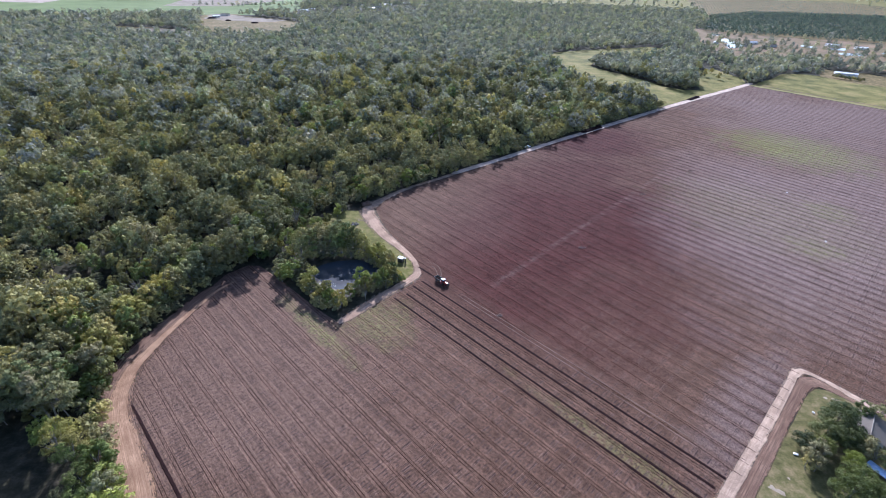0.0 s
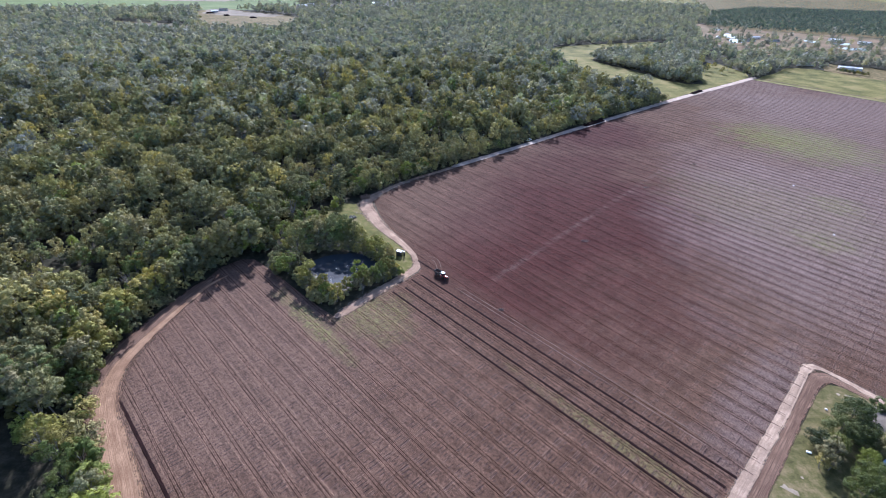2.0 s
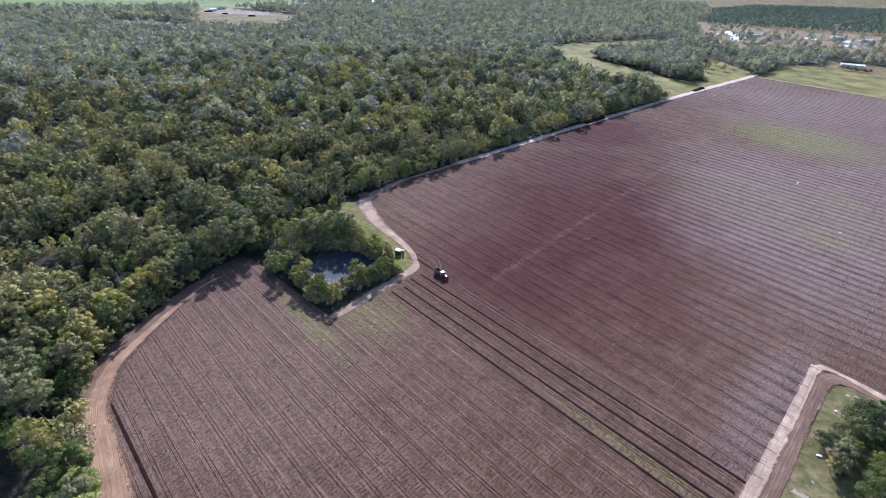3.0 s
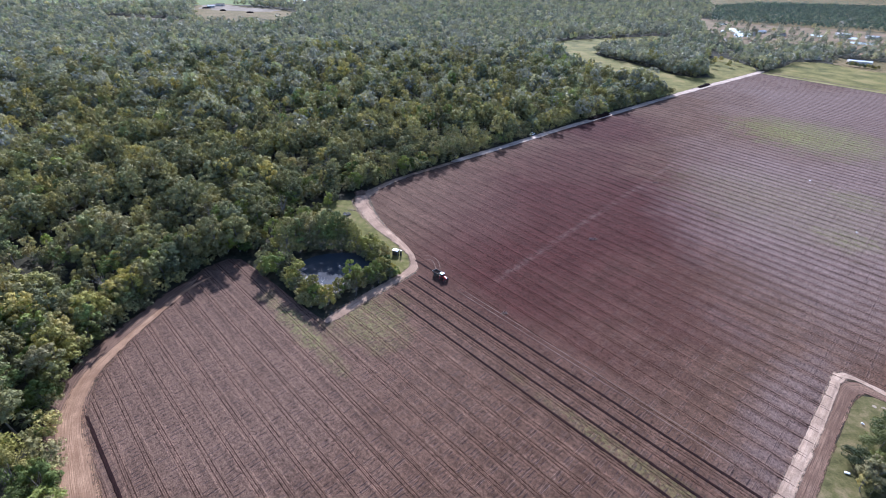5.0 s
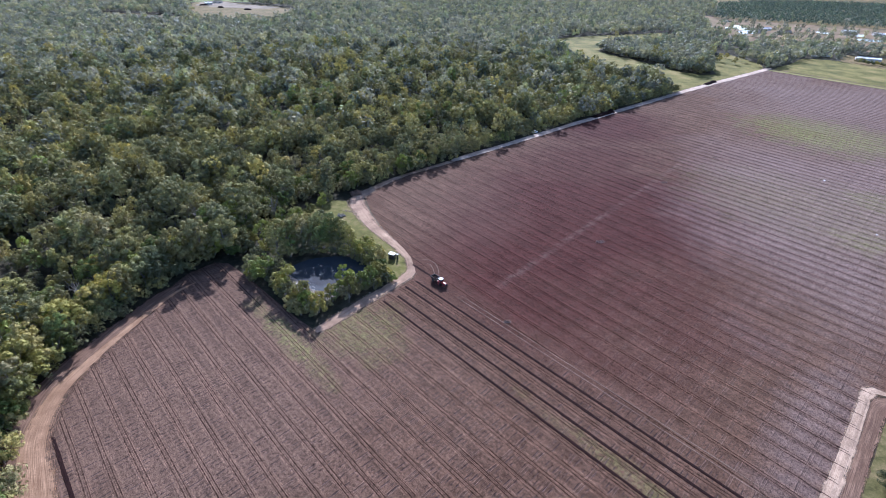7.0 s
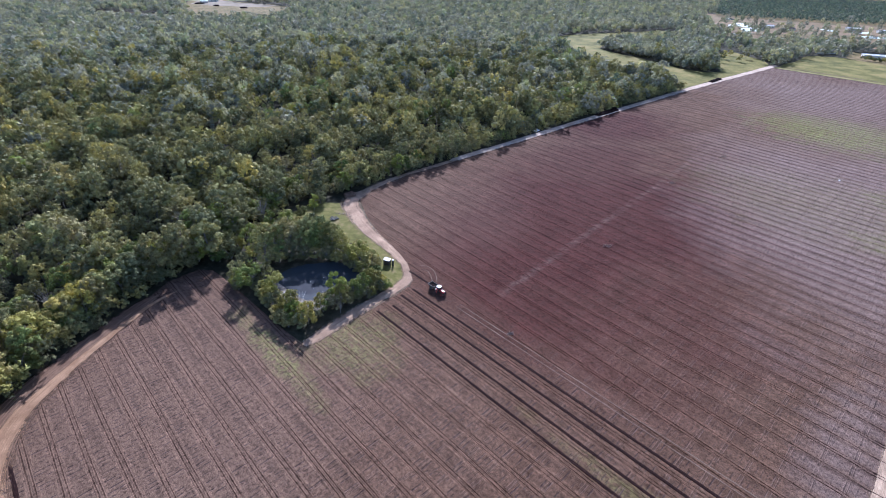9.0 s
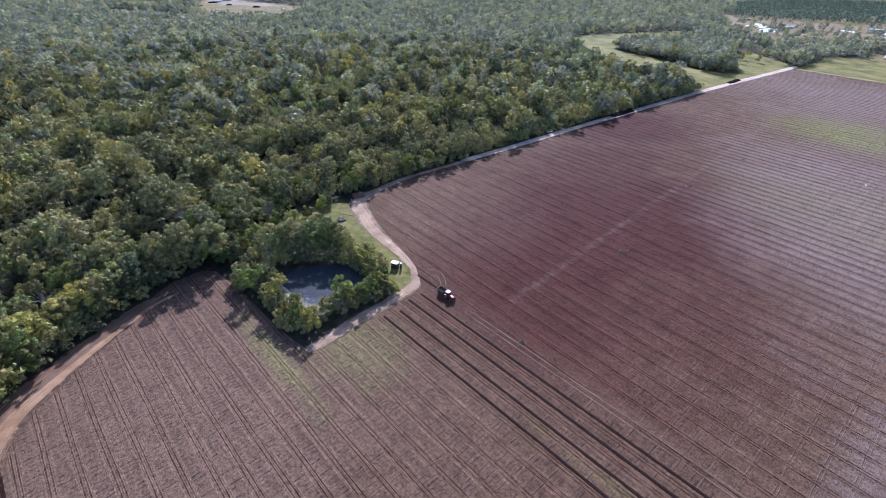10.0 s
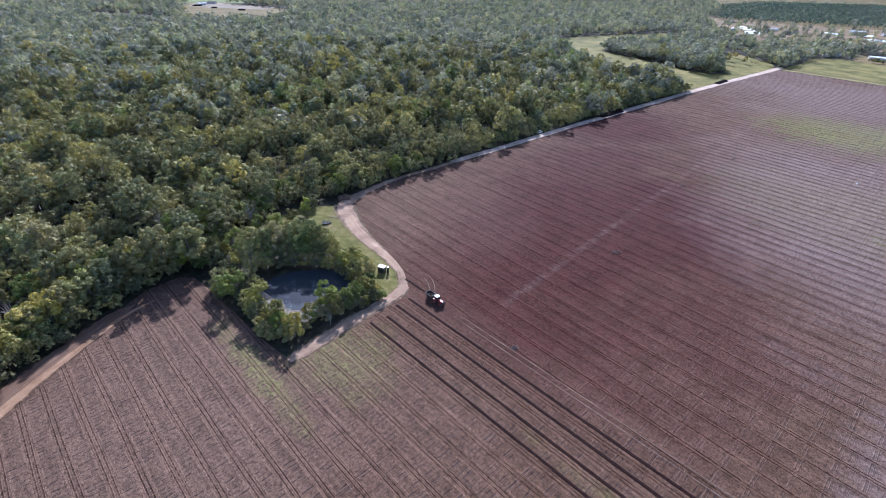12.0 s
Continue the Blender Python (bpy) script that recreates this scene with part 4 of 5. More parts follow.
def build_woods():
    rng = np.random.default_rng(21)
    p = scatter(5.9, -1500, 1500, 20, 640, rng)
    p = p[wooded(p, rng)]
    d = np.hypot(p[:, 0], p[:, 1] - 45)
    u, v = uv(p[:, 0], p[:, 1])
    front = wood_u(v) - u              # metres behind the edge of the woods
    # tall groups and low places take turns; the edge is tall
    lie = np.array([noise.noise(Vector((a * 0.045, b * 0.045, 3.3))) + 0.5 * noise.noise(Vector((a * 0.15, b * 0.15, 7.7))) for a, b in p])
    tall = np.clip(0.66 - 0.62 * lie, 0.34, 1.0)
    tall = np.where(front < 10, np.maximum(tall, np.where((v > 130) & (v < 330), 0.50, np.where(v < 110, 0.74, 0.62))), tall)
    tall = np.where((front < 12) & (v > 130) & (v < 330), np.minimum(tall, 0.70), tall)
    # the front row and the nearest trees are things of their own
    rank = d + np.clip(front, 0, 60) * 2.0 + np.where(v > 480, 400, 0)
    own = np.zeros(len(p), bool)
    own[np.argsort(rank)[:262]] = True
    pick = random.Random(3)
    place_trees([(*q, h * pick.uniform(0.82, 1.15)) for q, h in zip(p[own], tall[own])], [tree_object(i, LUSH if i in (1, 3, 4, 6) else GUM, 2000, 0.70, "tall olive-green gum tree at the edge of the woods", group="trees at the edge of the woods") for i in range(8)], pick)
    rest = ~own
    near = rest & (d < 270)
    midd = rest & (d >= 270) & (d < 600)
    far = rest & (d >= 600)
    forest("woods_near", p[near], 560, 1.15, GUM, "dense gum woods with olive-green crowns and pale trunks", 3, 31, (0.82, 1.18), size=tall[near])
    q = scatter(8.6, -1700, 1900, 640, 1500, rng)
    q = q[wooded(q, rng)]
    # with distance more trees take the leaf colour that has haze painted in
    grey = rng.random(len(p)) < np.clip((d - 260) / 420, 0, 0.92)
    forest("woods_middle", p[midd & ~grey], 120, 2.1, GUM, "dense gum woods with olive-green crowns", 0, 32, (0.82, 1.2), size=tall[midd & ~grey])
    forest("grey_woods_middle", p[midd & grey], 120, 2.1, HAZED_GUM, "dense gum woods with distance haze mixed into the leaf colour", 0, 37, (0.82, 1.2), size=tall[midd & grey])
    forest("woods_far", p[far & ~grey], 34, 3.7, GUM, "distant gum woods with olive-green crowns", 0, 33, (0.42, 0.82))
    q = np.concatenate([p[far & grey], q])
    forest("grey_woods_far", q, 32, 3.7, HAZED_GUM, "distant gum woods reaching to the farmland, with haze mixed into the leaf colour", 0, 38, (0.42, 0.82))
    # undergrowth along the edge
    e = scatter(3.2, -420, 260, 40, 520, rng)
    u, v = uv(e[:, 0], e[:, 1])
    f = wood_u(v) - u
    e = e[(f > -2.0) & (f < 14) & (v < 476) & (e[:, 1] > 50) & (rng.random(len(e)) < 0.85)]
    forest("undergrowth", e, 60, 2.2, GUM, "low scrub and saplings under the edge of the woods", 0, 34, (0.16, 0.48))
    # bushy trees close the edge of the woods down to the ground
    e = scatter(4.6, -420, 260, 40, 520, rng)
    u, v = uv(e[:, 0], e[:, 1])
    f = wood_u(v) - u
    e = e[(f > -0.5) & (f < 7) & (v < 476) & (e[:, 1] > 50) & (rng.random(len(e)) < 0.75)]
    d = np.hypot(e[:, 0], e[:, 1] - 45)
    forest("edge_bushes_near", e[d < 240], 420, 0.62, GUM, "bushy young gum trees along the front of the woods", 0, 35, (0.4, 1.0), (8, 9))
    forest("edge_bushes_far", e[d >= 240], 150, 1.0, GUM, "bushy young gum trees along the front of the woods", 0, 36, (0.4, 0.95), (8, 9))
    return len(p), len(q)


def tree_stand(name, spots, count, size, label, seed, scale, sides=3, mat=None):
    forest(name, np.array(spots, float), count, size, mat or GUM, label, sides, seed, scale)


print("woods", build_woods())

# ---------------------------------------------------------------- trees of the dam, the yard and the distance
# spots on the banks of the dam: x, y and the crown's radius
DAM_WEST = [(-61.3, 170.8, 3.9), (-57.0, 173.2, 3.4), (-63.5, 174.5, 2.8), (-51.6, 165.9, 3.6), (-49.9, 160.4, 3.0), (-54.2, 168.8, 2.4), (-47.2, 157.4, 2.2), (-67.4, 176.2, 3.3), (-66.2, 171.8, 2.6)]
DAM_FRONT = [(-44.0, 158.2, 3.1), (-41.6, 154.4, 3.2), (-37.9, 153.4, 2.7), (-46.4, 160.2, 2.0)]
DAM_RIGHT = [(-34.6, 159.6, 2.3), (-31.2, 167.0, 3.7), (-29.0, 163.8, 2.4), (-25.9, 167.0, 3.0), (-23.7, 170.3, 2.4), (-20.3, 168.4, 1.6), (-22.3, 175.0, 2.4), (-15.3, 172.2, 1.7), (-17.2, 174.4, 1.4)]
DAM_EAST = [(-27.6, 187.0, 3.6), (-22.5, 184.3, 3.4), (-20.8, 179.0, 3.0), (-25.2, 181.4, 3.0), (-30.8, 189.4, 3.2), (-24.2, 177.2, 2.0), (-26.5, 191.5, 2.6), (-28.4, 194.6, 2.8), (-21.6, 188.2, 2.4), (-19.4, 174.8, 2.2), (-17.6, 171.6, 1.8)]
DAM_BACK = [(-61.5, 188.2, 3.9), (-57.6, 190.4, 4.0), (-54.0, 192.6, 4.0), (-50.2, 193.4, 3.8), (-46.2, 194.2, 3.9), (-42.0, 194.0, 3.8), (-38.0, 192.4, 3.7), (-34.0, 190.2, 3.2), (-52.4, 197.6, 3.4), (-47.4, 198.6, 3.5), (-42.6, 198.2, 3.4), (-57.4, 195.8, 3.4), (-37.4, 196.4, 2.8)]
DAM_SKIRT = [(-60.5, 184.6, 2.1), (-56.4, 186.8, 2.4), (-52.2, 188.6, 2.3), (-48.0, 189.6, 2.4), (-43.8, 190.0, 2.3), (-39.6, 189.4, 2.2), (-35.6, 188.0, 2.0), (-31.4, 185.8, 1.9), (-28.6, 183.0, 1.7)]
DAM_NORTHWEST = [(-74.1, 195.0, 3.2), (-69.3, 195.3, 3.4), (-74.7, 188.9, 3.6), (-78.0, 186.4, 3.4), (-65.7, 188.6, 2.6), (-67.7, 182.8, 2.8), (-65.1, 178.9, 2.6), (-59.6, 209.0, 3.0), (-55.9, 213.0, 2.4), (-63.5, 205.3, 2.6), (-67.0, 210.5, 2.8), (-62.0, 216.0, 3.0), (-57.5, 222.0, 3.0), (-53.5, 229.0, 2.6), (-52.0, 235.0, 2.9)]


DAM_UNDER = [(-65.0, 169.6, 1.8), (-58.6, 169.4, 2.0), (-55.6, 165.6, 1.9), (-53.4, 162.6, 1.8), (-50.4, 163.0, 2.0), (-48.2, 154.9, 1.9), (-45.6, 153.2, 2.0), (-43.4, 151.8, 1.9), (-39.6, 152.0, 1.9), (-36.2, 156.6, 1.8), (-33.6, 162.6, 2.0), (-30.4, 161.4, 1.8), (-27.4, 164.2, 1.9), (-24.6, 166.4, 1.8), (-21.8, 167.4, 1.6), (-19.6, 171.4, 1.6)]


def by_radius(spots, kind_r):
    return [(x, y, r / kind_r) for x, y, r in spots]


def build_dam_trees():
    rng = random.Random(8)
    tall = [tree_object(i, GUM, 2000, 0.60, "tall dense olive tree behind the farm dam", group="tall trees behind the dam") for i in (10,)]
    place_trees(by_radius(DAM_BACK, 4.0), tall, rng)
    olive = [tree_object(i, m, 1700, 0.56, "round olive-green tree on the bank of the farm dam", group="trees round the dam") for i, m in ((3, LUSH), (8, GUM), (9, LUSH))]
    place_trees(by_radius(DAM_WEST + DAM_EAST + DAM_NORTHWEST, 4.2), olive, rng)
    fresh = [tree_object(i, LUSH, 1700, 0.54, "fresh green bushy tree on the bank of the farm dam", group="trees round the dam") for i in (8, 9)]
    place_trees(by_radius(DAM_FRONT + DAM_RIGHT, 3.8), fresh, rng, rise=1.22)
    low = [tree_object(9, GUM, 1200, 0.54, "low dark bush on the bank of the farm dam", group="bushes at the water")]
    place_trees(by_radius(DAM_SKIRT + DAM_UNDER, 3.0), low, rng)


build_dam_trees()


def build_hollow_trees():
    """A wall of tall trees shades a hollow in the woods; a spreading green tree stands in front of it."""
    rng = random.Random(15)
    tall = [tree_object(i, GUM, 2300, 0.62, "tall gum tree above a shaded hollow in the woods", group="trees above the hollow") for i in (5, 2)]
    place_trees([(-129, 99, 1.0), (-123, 100, 1.05), (-117, 99.5, 1.0), (-111, 99, 1.05), (-105.5, 97.5, 0.95), (-126, 106, 1.05), (-119, 107, 1.0), (-112, 106, 1.0)], tall, rng)
    green = [tree_object(4, LUSH, 3000, 0.50, "spreading bright green tree beside the earth track", group="green trees by the track")]
    place_trees([(-98.5, 86.5, 0.74), (-92.5, 82.5, 0.72), (-104.5, 88.5, 0.66), (-87.5, 76.5, 0.64), (-84.0, 69.5, 0.6)], green, rng)


build_hollow_trees()


def build_corner_trees():
    """Tall trees where the woods meet the dam."""
    rng = random.Random(12)
    pats = [tree_object(i, GUM, 2600, 0.62, "tall gum tree shading the corner of the field", group="trees at the field corner") for i in (0, 7)]
    place_trees([(-80.8, 186.8, 1.1), (-87.5, 182.5, 1.0), (-82.5, 193, 1.0), (-94, 176.5, 0.92), (-99, 169, 0.8), (-104, 159, 0.8), (-107, 149, 0.8), (-87, 196, 0.95), (-78, 203, 0.9)], pats, rng)


build_corner_trees()


def build_yard_trees():
    rng = random.Random(9)
    dark = [tree_object(11, SHADE_LEAF, 6500, 0.33, "broad dense shade tree on the house yard", group="yard trees")]
    place_trees([(120.8, 102.0, 1.05), (115.6, 98.6, 0.92), (119.8, 96.6, 0.88), (107.4, 94.8, 0.68), (111.0, 93.4, 0.62)], dark, rng)
    pale = [tree_object(11, SUN_LEAF, 6500, 0.31, "round yellow-green shade tree on the house yard", group="yard trees")]
    place_trees([(108.2, 78.6, 0.98), (112.6, 81.4, 0.96), (116.2, 76.0, 0.95), (116.3, 88.6, 0.6)], pale, rng)
    grey = [tree_object(i, GUM, 2600, 0.42, "thin grey-green tree beside the house", group="yard trees") for i in (9, 3)]
    place_trees([(106.0, 89.8, 0.95), (123.0, 90.5, 0.75), (131.4, 106.4, 0.75), (134.6, 104.6, 0.7), (125.5, 88.0, 0.85), (102.9, 87.6, 0.5), (109.0, 92.5, 0.7)], grey, rng)


build_yard_trees()


def build_far_stands():
    rng = np.random.default_rng(77)
    # tree belt between the clearing and its eastern pasture
    belt = [(187, 668), (199, 641), (214, 618), (231, 592), (242, 562), (258, 546), (274, 554), (287, 600), (299, 646), (308, 756), (262, 730), (207, 702)]
    p = scatter(6.4, 180, 330, 530, 770, rng)
    tree_stand("belt_trees", p[inside(p[:, 0], p[:, 1], belt)], 150, 1.9, "dark belt of gum trees across the pasture", 41, (0.36, 0.6), 3, HAZED_GUM)
    loose = [(232, 752), (246, 756), (300, 600), (312, 618), (322, 604), (330, 640), (318, 650), (306, 628), (338, 622), (344, 596), (352, 600), (214, 722)]
    tree_stand("pasture_trees", loose, 200, 1.6, "scattered trees on the pasture", 42, (0.5, 0.75))
    p = scatter(19, 400, 1000, 640, 1100, rng)
    # thick on the near side, open towards the orchard
    p = p[inside(p[:, 0], p[:, 1], FLATS) & (rng.random(len(p)) < np.clip((985 - 0.22 * (p[:, 0] - 500) - p[:, 1]) / 190, 0.12, 0.95))]
    tree_stand("flats_trees", p, 70, 2.6, "scattered trees on the dry flats", 43, (0.5, 0.85), 3, HAZED_GUM)
    turn = radians(-22)
    gx, gy = np.meshgrid(np.arange(-900, 900, 6.0), np.arange(-900, 900, 9.0))
    gx, gy = gx.ravel() + rng.uniform(-1, 1, gx.size), gy.ravel() + rng.uniform(-0.6, 0.6, gx.size)
    rows = np.stack([800 + gx * math.cos(turn) - gy * math.sin(turn), 1150 + gx * math.sin(turn) + gy * math.cos(turn)], 1)
    rows = rows[inside(rows[:, 0], rows[:, 1], PLANTED)]
    tree_stand("orchard_rows", rows, 14, 4.0, "long dense dark green rows of orchard trees", 44, (0.42, 0.55), 0, ROW_LEAF)
    gx, gy = np.meshgrid(np.arange(-900, 900, 8.0), np.arange(-900, 900, 17.0))
    rows = np.stack([1000 + gx.ravel() * math.cos(turn) - gy.ravel() * math.sin(turn), 1600 + gx.ravel() * math.sin(turn) + gy.ravel() * math.cos(turn)], 1)
    rows = rows[inside(rows[:, 0], rows[:, 1], ORCHARD) & ~inside(rows[:, 0], rows[:, 1], PLANTED)]
    tree_stand("young_orchard", rows, 10, 5.0, "young orchard rows on pale grass", 47, (0.16, 0.24), 0, ROW_LEAF)
    p = scatter(12, -920, -680, 1250, 1460, rng)
    tree_stand("far_plantation", p[inside(p[:, 0], p[:, 1], [(-800, 1262), (-690, 1300), (-760, 1450), (-900, 1400)])], 24, 4.0, "dark plantation block between distant fields", 48, (0.5, 0.6), 0, HAZED_GUM)
    p = scatter(34, -900, 2400, 1500, 2600, rng)
    p = p[(rng.random(len(p)) < 0.45) & ~inside(p[:, 0], p[:, 1], ORCHARD) & ~inside(p[:, 0], p[:, 1], TOP)]
    tree_stand("far_trees", p, 16, 6.0, "lines and clumps of trees on distant farmland", 49, (0.6, 0.9), 0, HAZED_GUM)
    p = scatter(5, 190, 330, 540, 770, rng)
    tree_stand("belt_scrub", p[inside(p[:, 0], p[:, 1], belt)], 30, 2.8, "low scrub under the belt of trees", 50, (0.2, 0.4), 0)
    hedge = [(479 + i * 2.0, 636 - i * 1.5) for i in range(13)]
    tree_stand("shed_hedge", hedge, 90, 3.6, "clipped green trees in front of the long shed", 45, (0.26, 0.34), 0)
    hedge = [(-560 + i * 12, 1205 + i * 5) for i in range(30)] + [(-480 + i * 9, 1225 + i * 4) for i in range(30)]
    tree_stand("windbreak", hedge, 60, 2.8, "windbreak trees between distant fields", 46, (0.5, 0.8), 0, HAZED_GUM)


build_far_stands()

# ---------------------------------------------------------------- tractor and spreader


def wheel(name, parent, x, y, r, w, rim_mat):
    """A lugged tyre on a dished rim."""
    m = pose(x, y, r, 90, 0, 0)
    prof = [(r * 0.56, -w / 2), (r * 0.90, -w / 2), (r * 0.985, -w * 0.36), (r, 0), (r * 0.985, w * 0.36), (r * 0.90, w / 2), (r * 0.56, w / 2)]
    bm = lathe(prof, m, 24)
    for i in range(18):
        a = 2 * math.pi * i / 18
        for s in (-1, 1):
            q = pose(x, y, r) @ Matrix.Rotation(a + s * 0.08, 4, "Y") @ pose(0, s * w * 0.22, r * 1.0, 0, 0, s * 28)
            made = bmesh.ops.create_cube(bm, size=1, matrix=q @ Matrix.Diagonal((r * 0.07, w * 0.48, r * 0.07, 1)))
    tyre = part(name, bm, RUBBER, parent)
    part("rim", lathe([(r * 0.57, -w * 0.42), (r * 0.50, -w * 0.2), (r * 0.18, -w * 0.10), (r * 0.18, -w * 0.3), (0.001, -w * 0.3)], m, 20), rim_mat, tyre)
    part("rim", lathe([(r * 0.57, w * 0.42), (r * 0.50, w * 0.2), (r * 0.18, w * 0.10), (r * 0.18, w * 0.3), (0.001, w * 0.3)], m, 20), rim_mat, tyre)
    return tyre


def build_tractor(m):
    t = thing("tractor", "red farm tractor with a white cab roof on the tilled field", "tractor", m)
    bm = box(2.3, 0.95, 0.85, 1.30, 0, 1.02, 0.10, (0.94, 0.82))
    hood = part("hood", bm, RED_PAINT, t, "red sloping bonnet")
    part("grille", box(0.06, 0.72, 0.62, 2.46, 0, 1.08, 0.02), STEEL, hood)
    for s in (-1, 1):
        part("headlight", box(0.08, 0.20, 0.14, 2.47, s * 0.27, 1.56, 0.02), WHITE_PAINT, hood)
    part("chassis", box(3.7, 0.62, 0.62, 0.55, 0, 0.55, 0.06), STEEL, t)
    cab = part("cab", box(1.55, 1.55, 1.45, -0.55, 0, 1.30, 0.08, (0.92, 0.90)), GLASS_DARK, t, "tinted glass cab")
    for sx in (-1, 1):
        for sy in (-1, 1):
            part("pillar", rod((-0.55 + sx * 0.74, sy * 0.75, 1.3), (-0.55 + sx * 0.70, sy * 0.70, 2.76), 0.055), RED_PAINT, cab)
    part("roof", box(1.72, 1.66, 0.24, -0.55, 0, 2.74, 0.09, (0.9, 0.9)), WHITE_PAINT, t, "white cab roof")
    part("beacon", lathe([(0.001, 0), (0.09, 0), (0.09, 0.16), (0.05, 0.2), (0.001, 0.2)], pose(-1.1, 0.55, 2.97), 12), plain("orange_lens", (0.7, 0.22, 0.03), 0.3), t)
    part("exhaust", rod((0.55, 0.62, 1.5), (0.55, 0.62, 3.0), 0.06, 0.05), STEEL, t)
    part("step", box(0.5, 0.25, 0.4, 0.15, 0.85, 0.5, 0.03), STEEL, t)
    for s in (-1, 1):
        part("mudguard", box(1.35, 0.55, 0.16, -0.85, s * 0.98, 1.72, 0.07, (0.75, 0.95)), RED_PAINT, t)
        part("mirror", box(0.06, 0.24, 0.34, 0.2, s * 1.05, 2.2, 0.02), STEEL, t)
        wheel("rear_wheel", t, -0.85, s * 0.98, 0.90, 0.52, RED_PAINT)
        wheel("front_wheel", t, 1.75, s * 0.92, 0.64, 0.40, RED_PAINT)
    part("drawbar", box(1.0, 0.16, 0.14, -1.75, 0, 0.55, 0.02), STEEL, t)
    return t


def build_spreader(m):
    t = thing("compost_spreader", "dark steel compost spreader trailer hitched behind the tractor", "trailer", m)
    bm = bmesh.new()
    x0, x1, w0, w1, z0, z1 = -1.35, 1.35, 0.75, 1.20, 0.90, 2.15
    lo = [bm.verts.new(p) for p in ((x0, -w0, z0), (x1, -w0, z0), (x1, w0, z0), (x0, w0, z0))]
    hi = [bm.verts.new(p) for p in ((x0 - 0.25, -w1, z1), (x1 + 0.25, -w1, z1), (x1 + 0.25, w1, z1), (x0 - 0.25, w1, z1))]
    bm.faces.new(lo[::-1])
    for i in range(4):
        bm.faces.new((lo[i], lo[(i + 1) % 4], hi[(i + 1) % 4], hi[i]))
    bmesh.ops.solidify(bm, geom=bm.faces[:], thickness=0.08)
    body = part("hopper", bm, STEEL, t, "open steel hopper with flared sides")
    for y in (-w1, w1):
        part("rim_rail", box(3.2, 0.12, 0.12, 0, y, z1 - 0.04, 0.03), plain("worn_grey_paint", (0.13, 0.115, 0.105), 0.8, 0, 0.6) if y < 0 else bpy.data.materials["worn_grey_paint"], body)
    for x in (x0 - 0.25, x1 + 0.25):
        part("rim_rail", box(0.12, 2.62, 0.12, x, 0, z1 - 0.04, 0.03), bpy.data.materials["worn_grey_paint"], body)
    for x in (-0.9, 0, 0.9):
        for s in (-1, 1):
            part("rib", rod((x, s * (w0 + 0.06), z0), (x, s * (w1 + 0.05), z1), 0.05), STEEL, body)
    bm = bmesh.new()
    bmesh.ops.create_grid(bm, x_segments=14, y_segments=8, size=1)
    for q in bm.verts:
        q.co = Vector((q.co.x * 1.42, q.co.y * 1.02, 1.5 + 0.35 * (1 - q.co.x ** 2) * (1 - 0.8 * q.co.y ** 2) + 0.12 * noise.noise(q.co * 3)))
    part("load", bm, COMPOST, t, "heaped dark compost")
    part("chassis", box(2.9, 0.7, 0.22, 0, 0, 0.68, 0.04), STEEL, t)
    part("drawbar", rod((1.35, 0, 0.72), (2.1, 0, 0.62), 0.11, 0.08), STEEL, t)
    part("chute", box(0.6, 1.0, 0.6, -1.6, 0, 0.5, 0.05, (0.7, 1.3)), STEEL, t)
    for x in (-0.1,):
        for s in (-1, 1):
            wheel("wheel", t, x, s * 1.0, 0.62, 0.42, bpy.data.materials["worn_grey_paint"])
    return t


TX, TY = xy(-120.6, 120.5)
build_tractor(pose(TX, TY, 0.30, 0, 0, -45.8) @ Matrix.Scale(0.86, 4))
SX, SY = xy(-124.1, 120.5)
build_spreader(pose(SX, SY, 0.30, 0, 0, -45.8) @ Matrix.Scale(0.86, 4))

# ---------------------------------------------------------------- pump shed by the dam


def build_hut(m):
    t = thing("pump_shed", "small white pump shed with an open side on the grass", "shed", m)
    for sx in (-1, 1):
        for sy in (-1, 1):
            part("post", box(0.12, 0.12, 2.3, sx * 1.25, sy * 0.95, 0, 0.02), TIMBER, t)
    roof = part("roof", box(2.7, 2.2, 0.10, 0, 0, 2.36, 0.03, None, None, Matrix.Rotation(radians(5), 3, "Y")), WHITE_PAINT, t, "white tin skillion roof")
    for i in range(9):
        part("rib", rod((-1.4, -1.05 + i * 0.262, 2.60), (1.4, -1.05 + i * 0.262, 2.36), 0.025, 0.025, 5), WHITE_PAINT, roof)
    part("back_wall", box(2.5, 0.06, 2.25, 0, 0.95, 0.05, 0.01), TIMBER, t)
    part("side_wall", box(0.06, 1.9, 2.25, -1.25, 0, 0.05, 0.01), TIMBER, t)
    part("front_wall", box(2.4, 0.06, 2.2, 0, -0.95, 0.05, 0.01), STEEL, t, "dark front wall")
    part("pump", lathe([(0.001, -0.6), (0.34, -0.6), (0.38, -0.3), (0.38, 0.3), (0.3, 0.6), (0.001, 0.6)], pose(0.1, 0.1, 0.5, 0, 90, 0), 14), STEEL, t)
    part("pipe", rod((0.6, 0.1, 0.5), (1.9, -0.4, 0.2), 0.09, 0.09), STEEL, t)
    return t


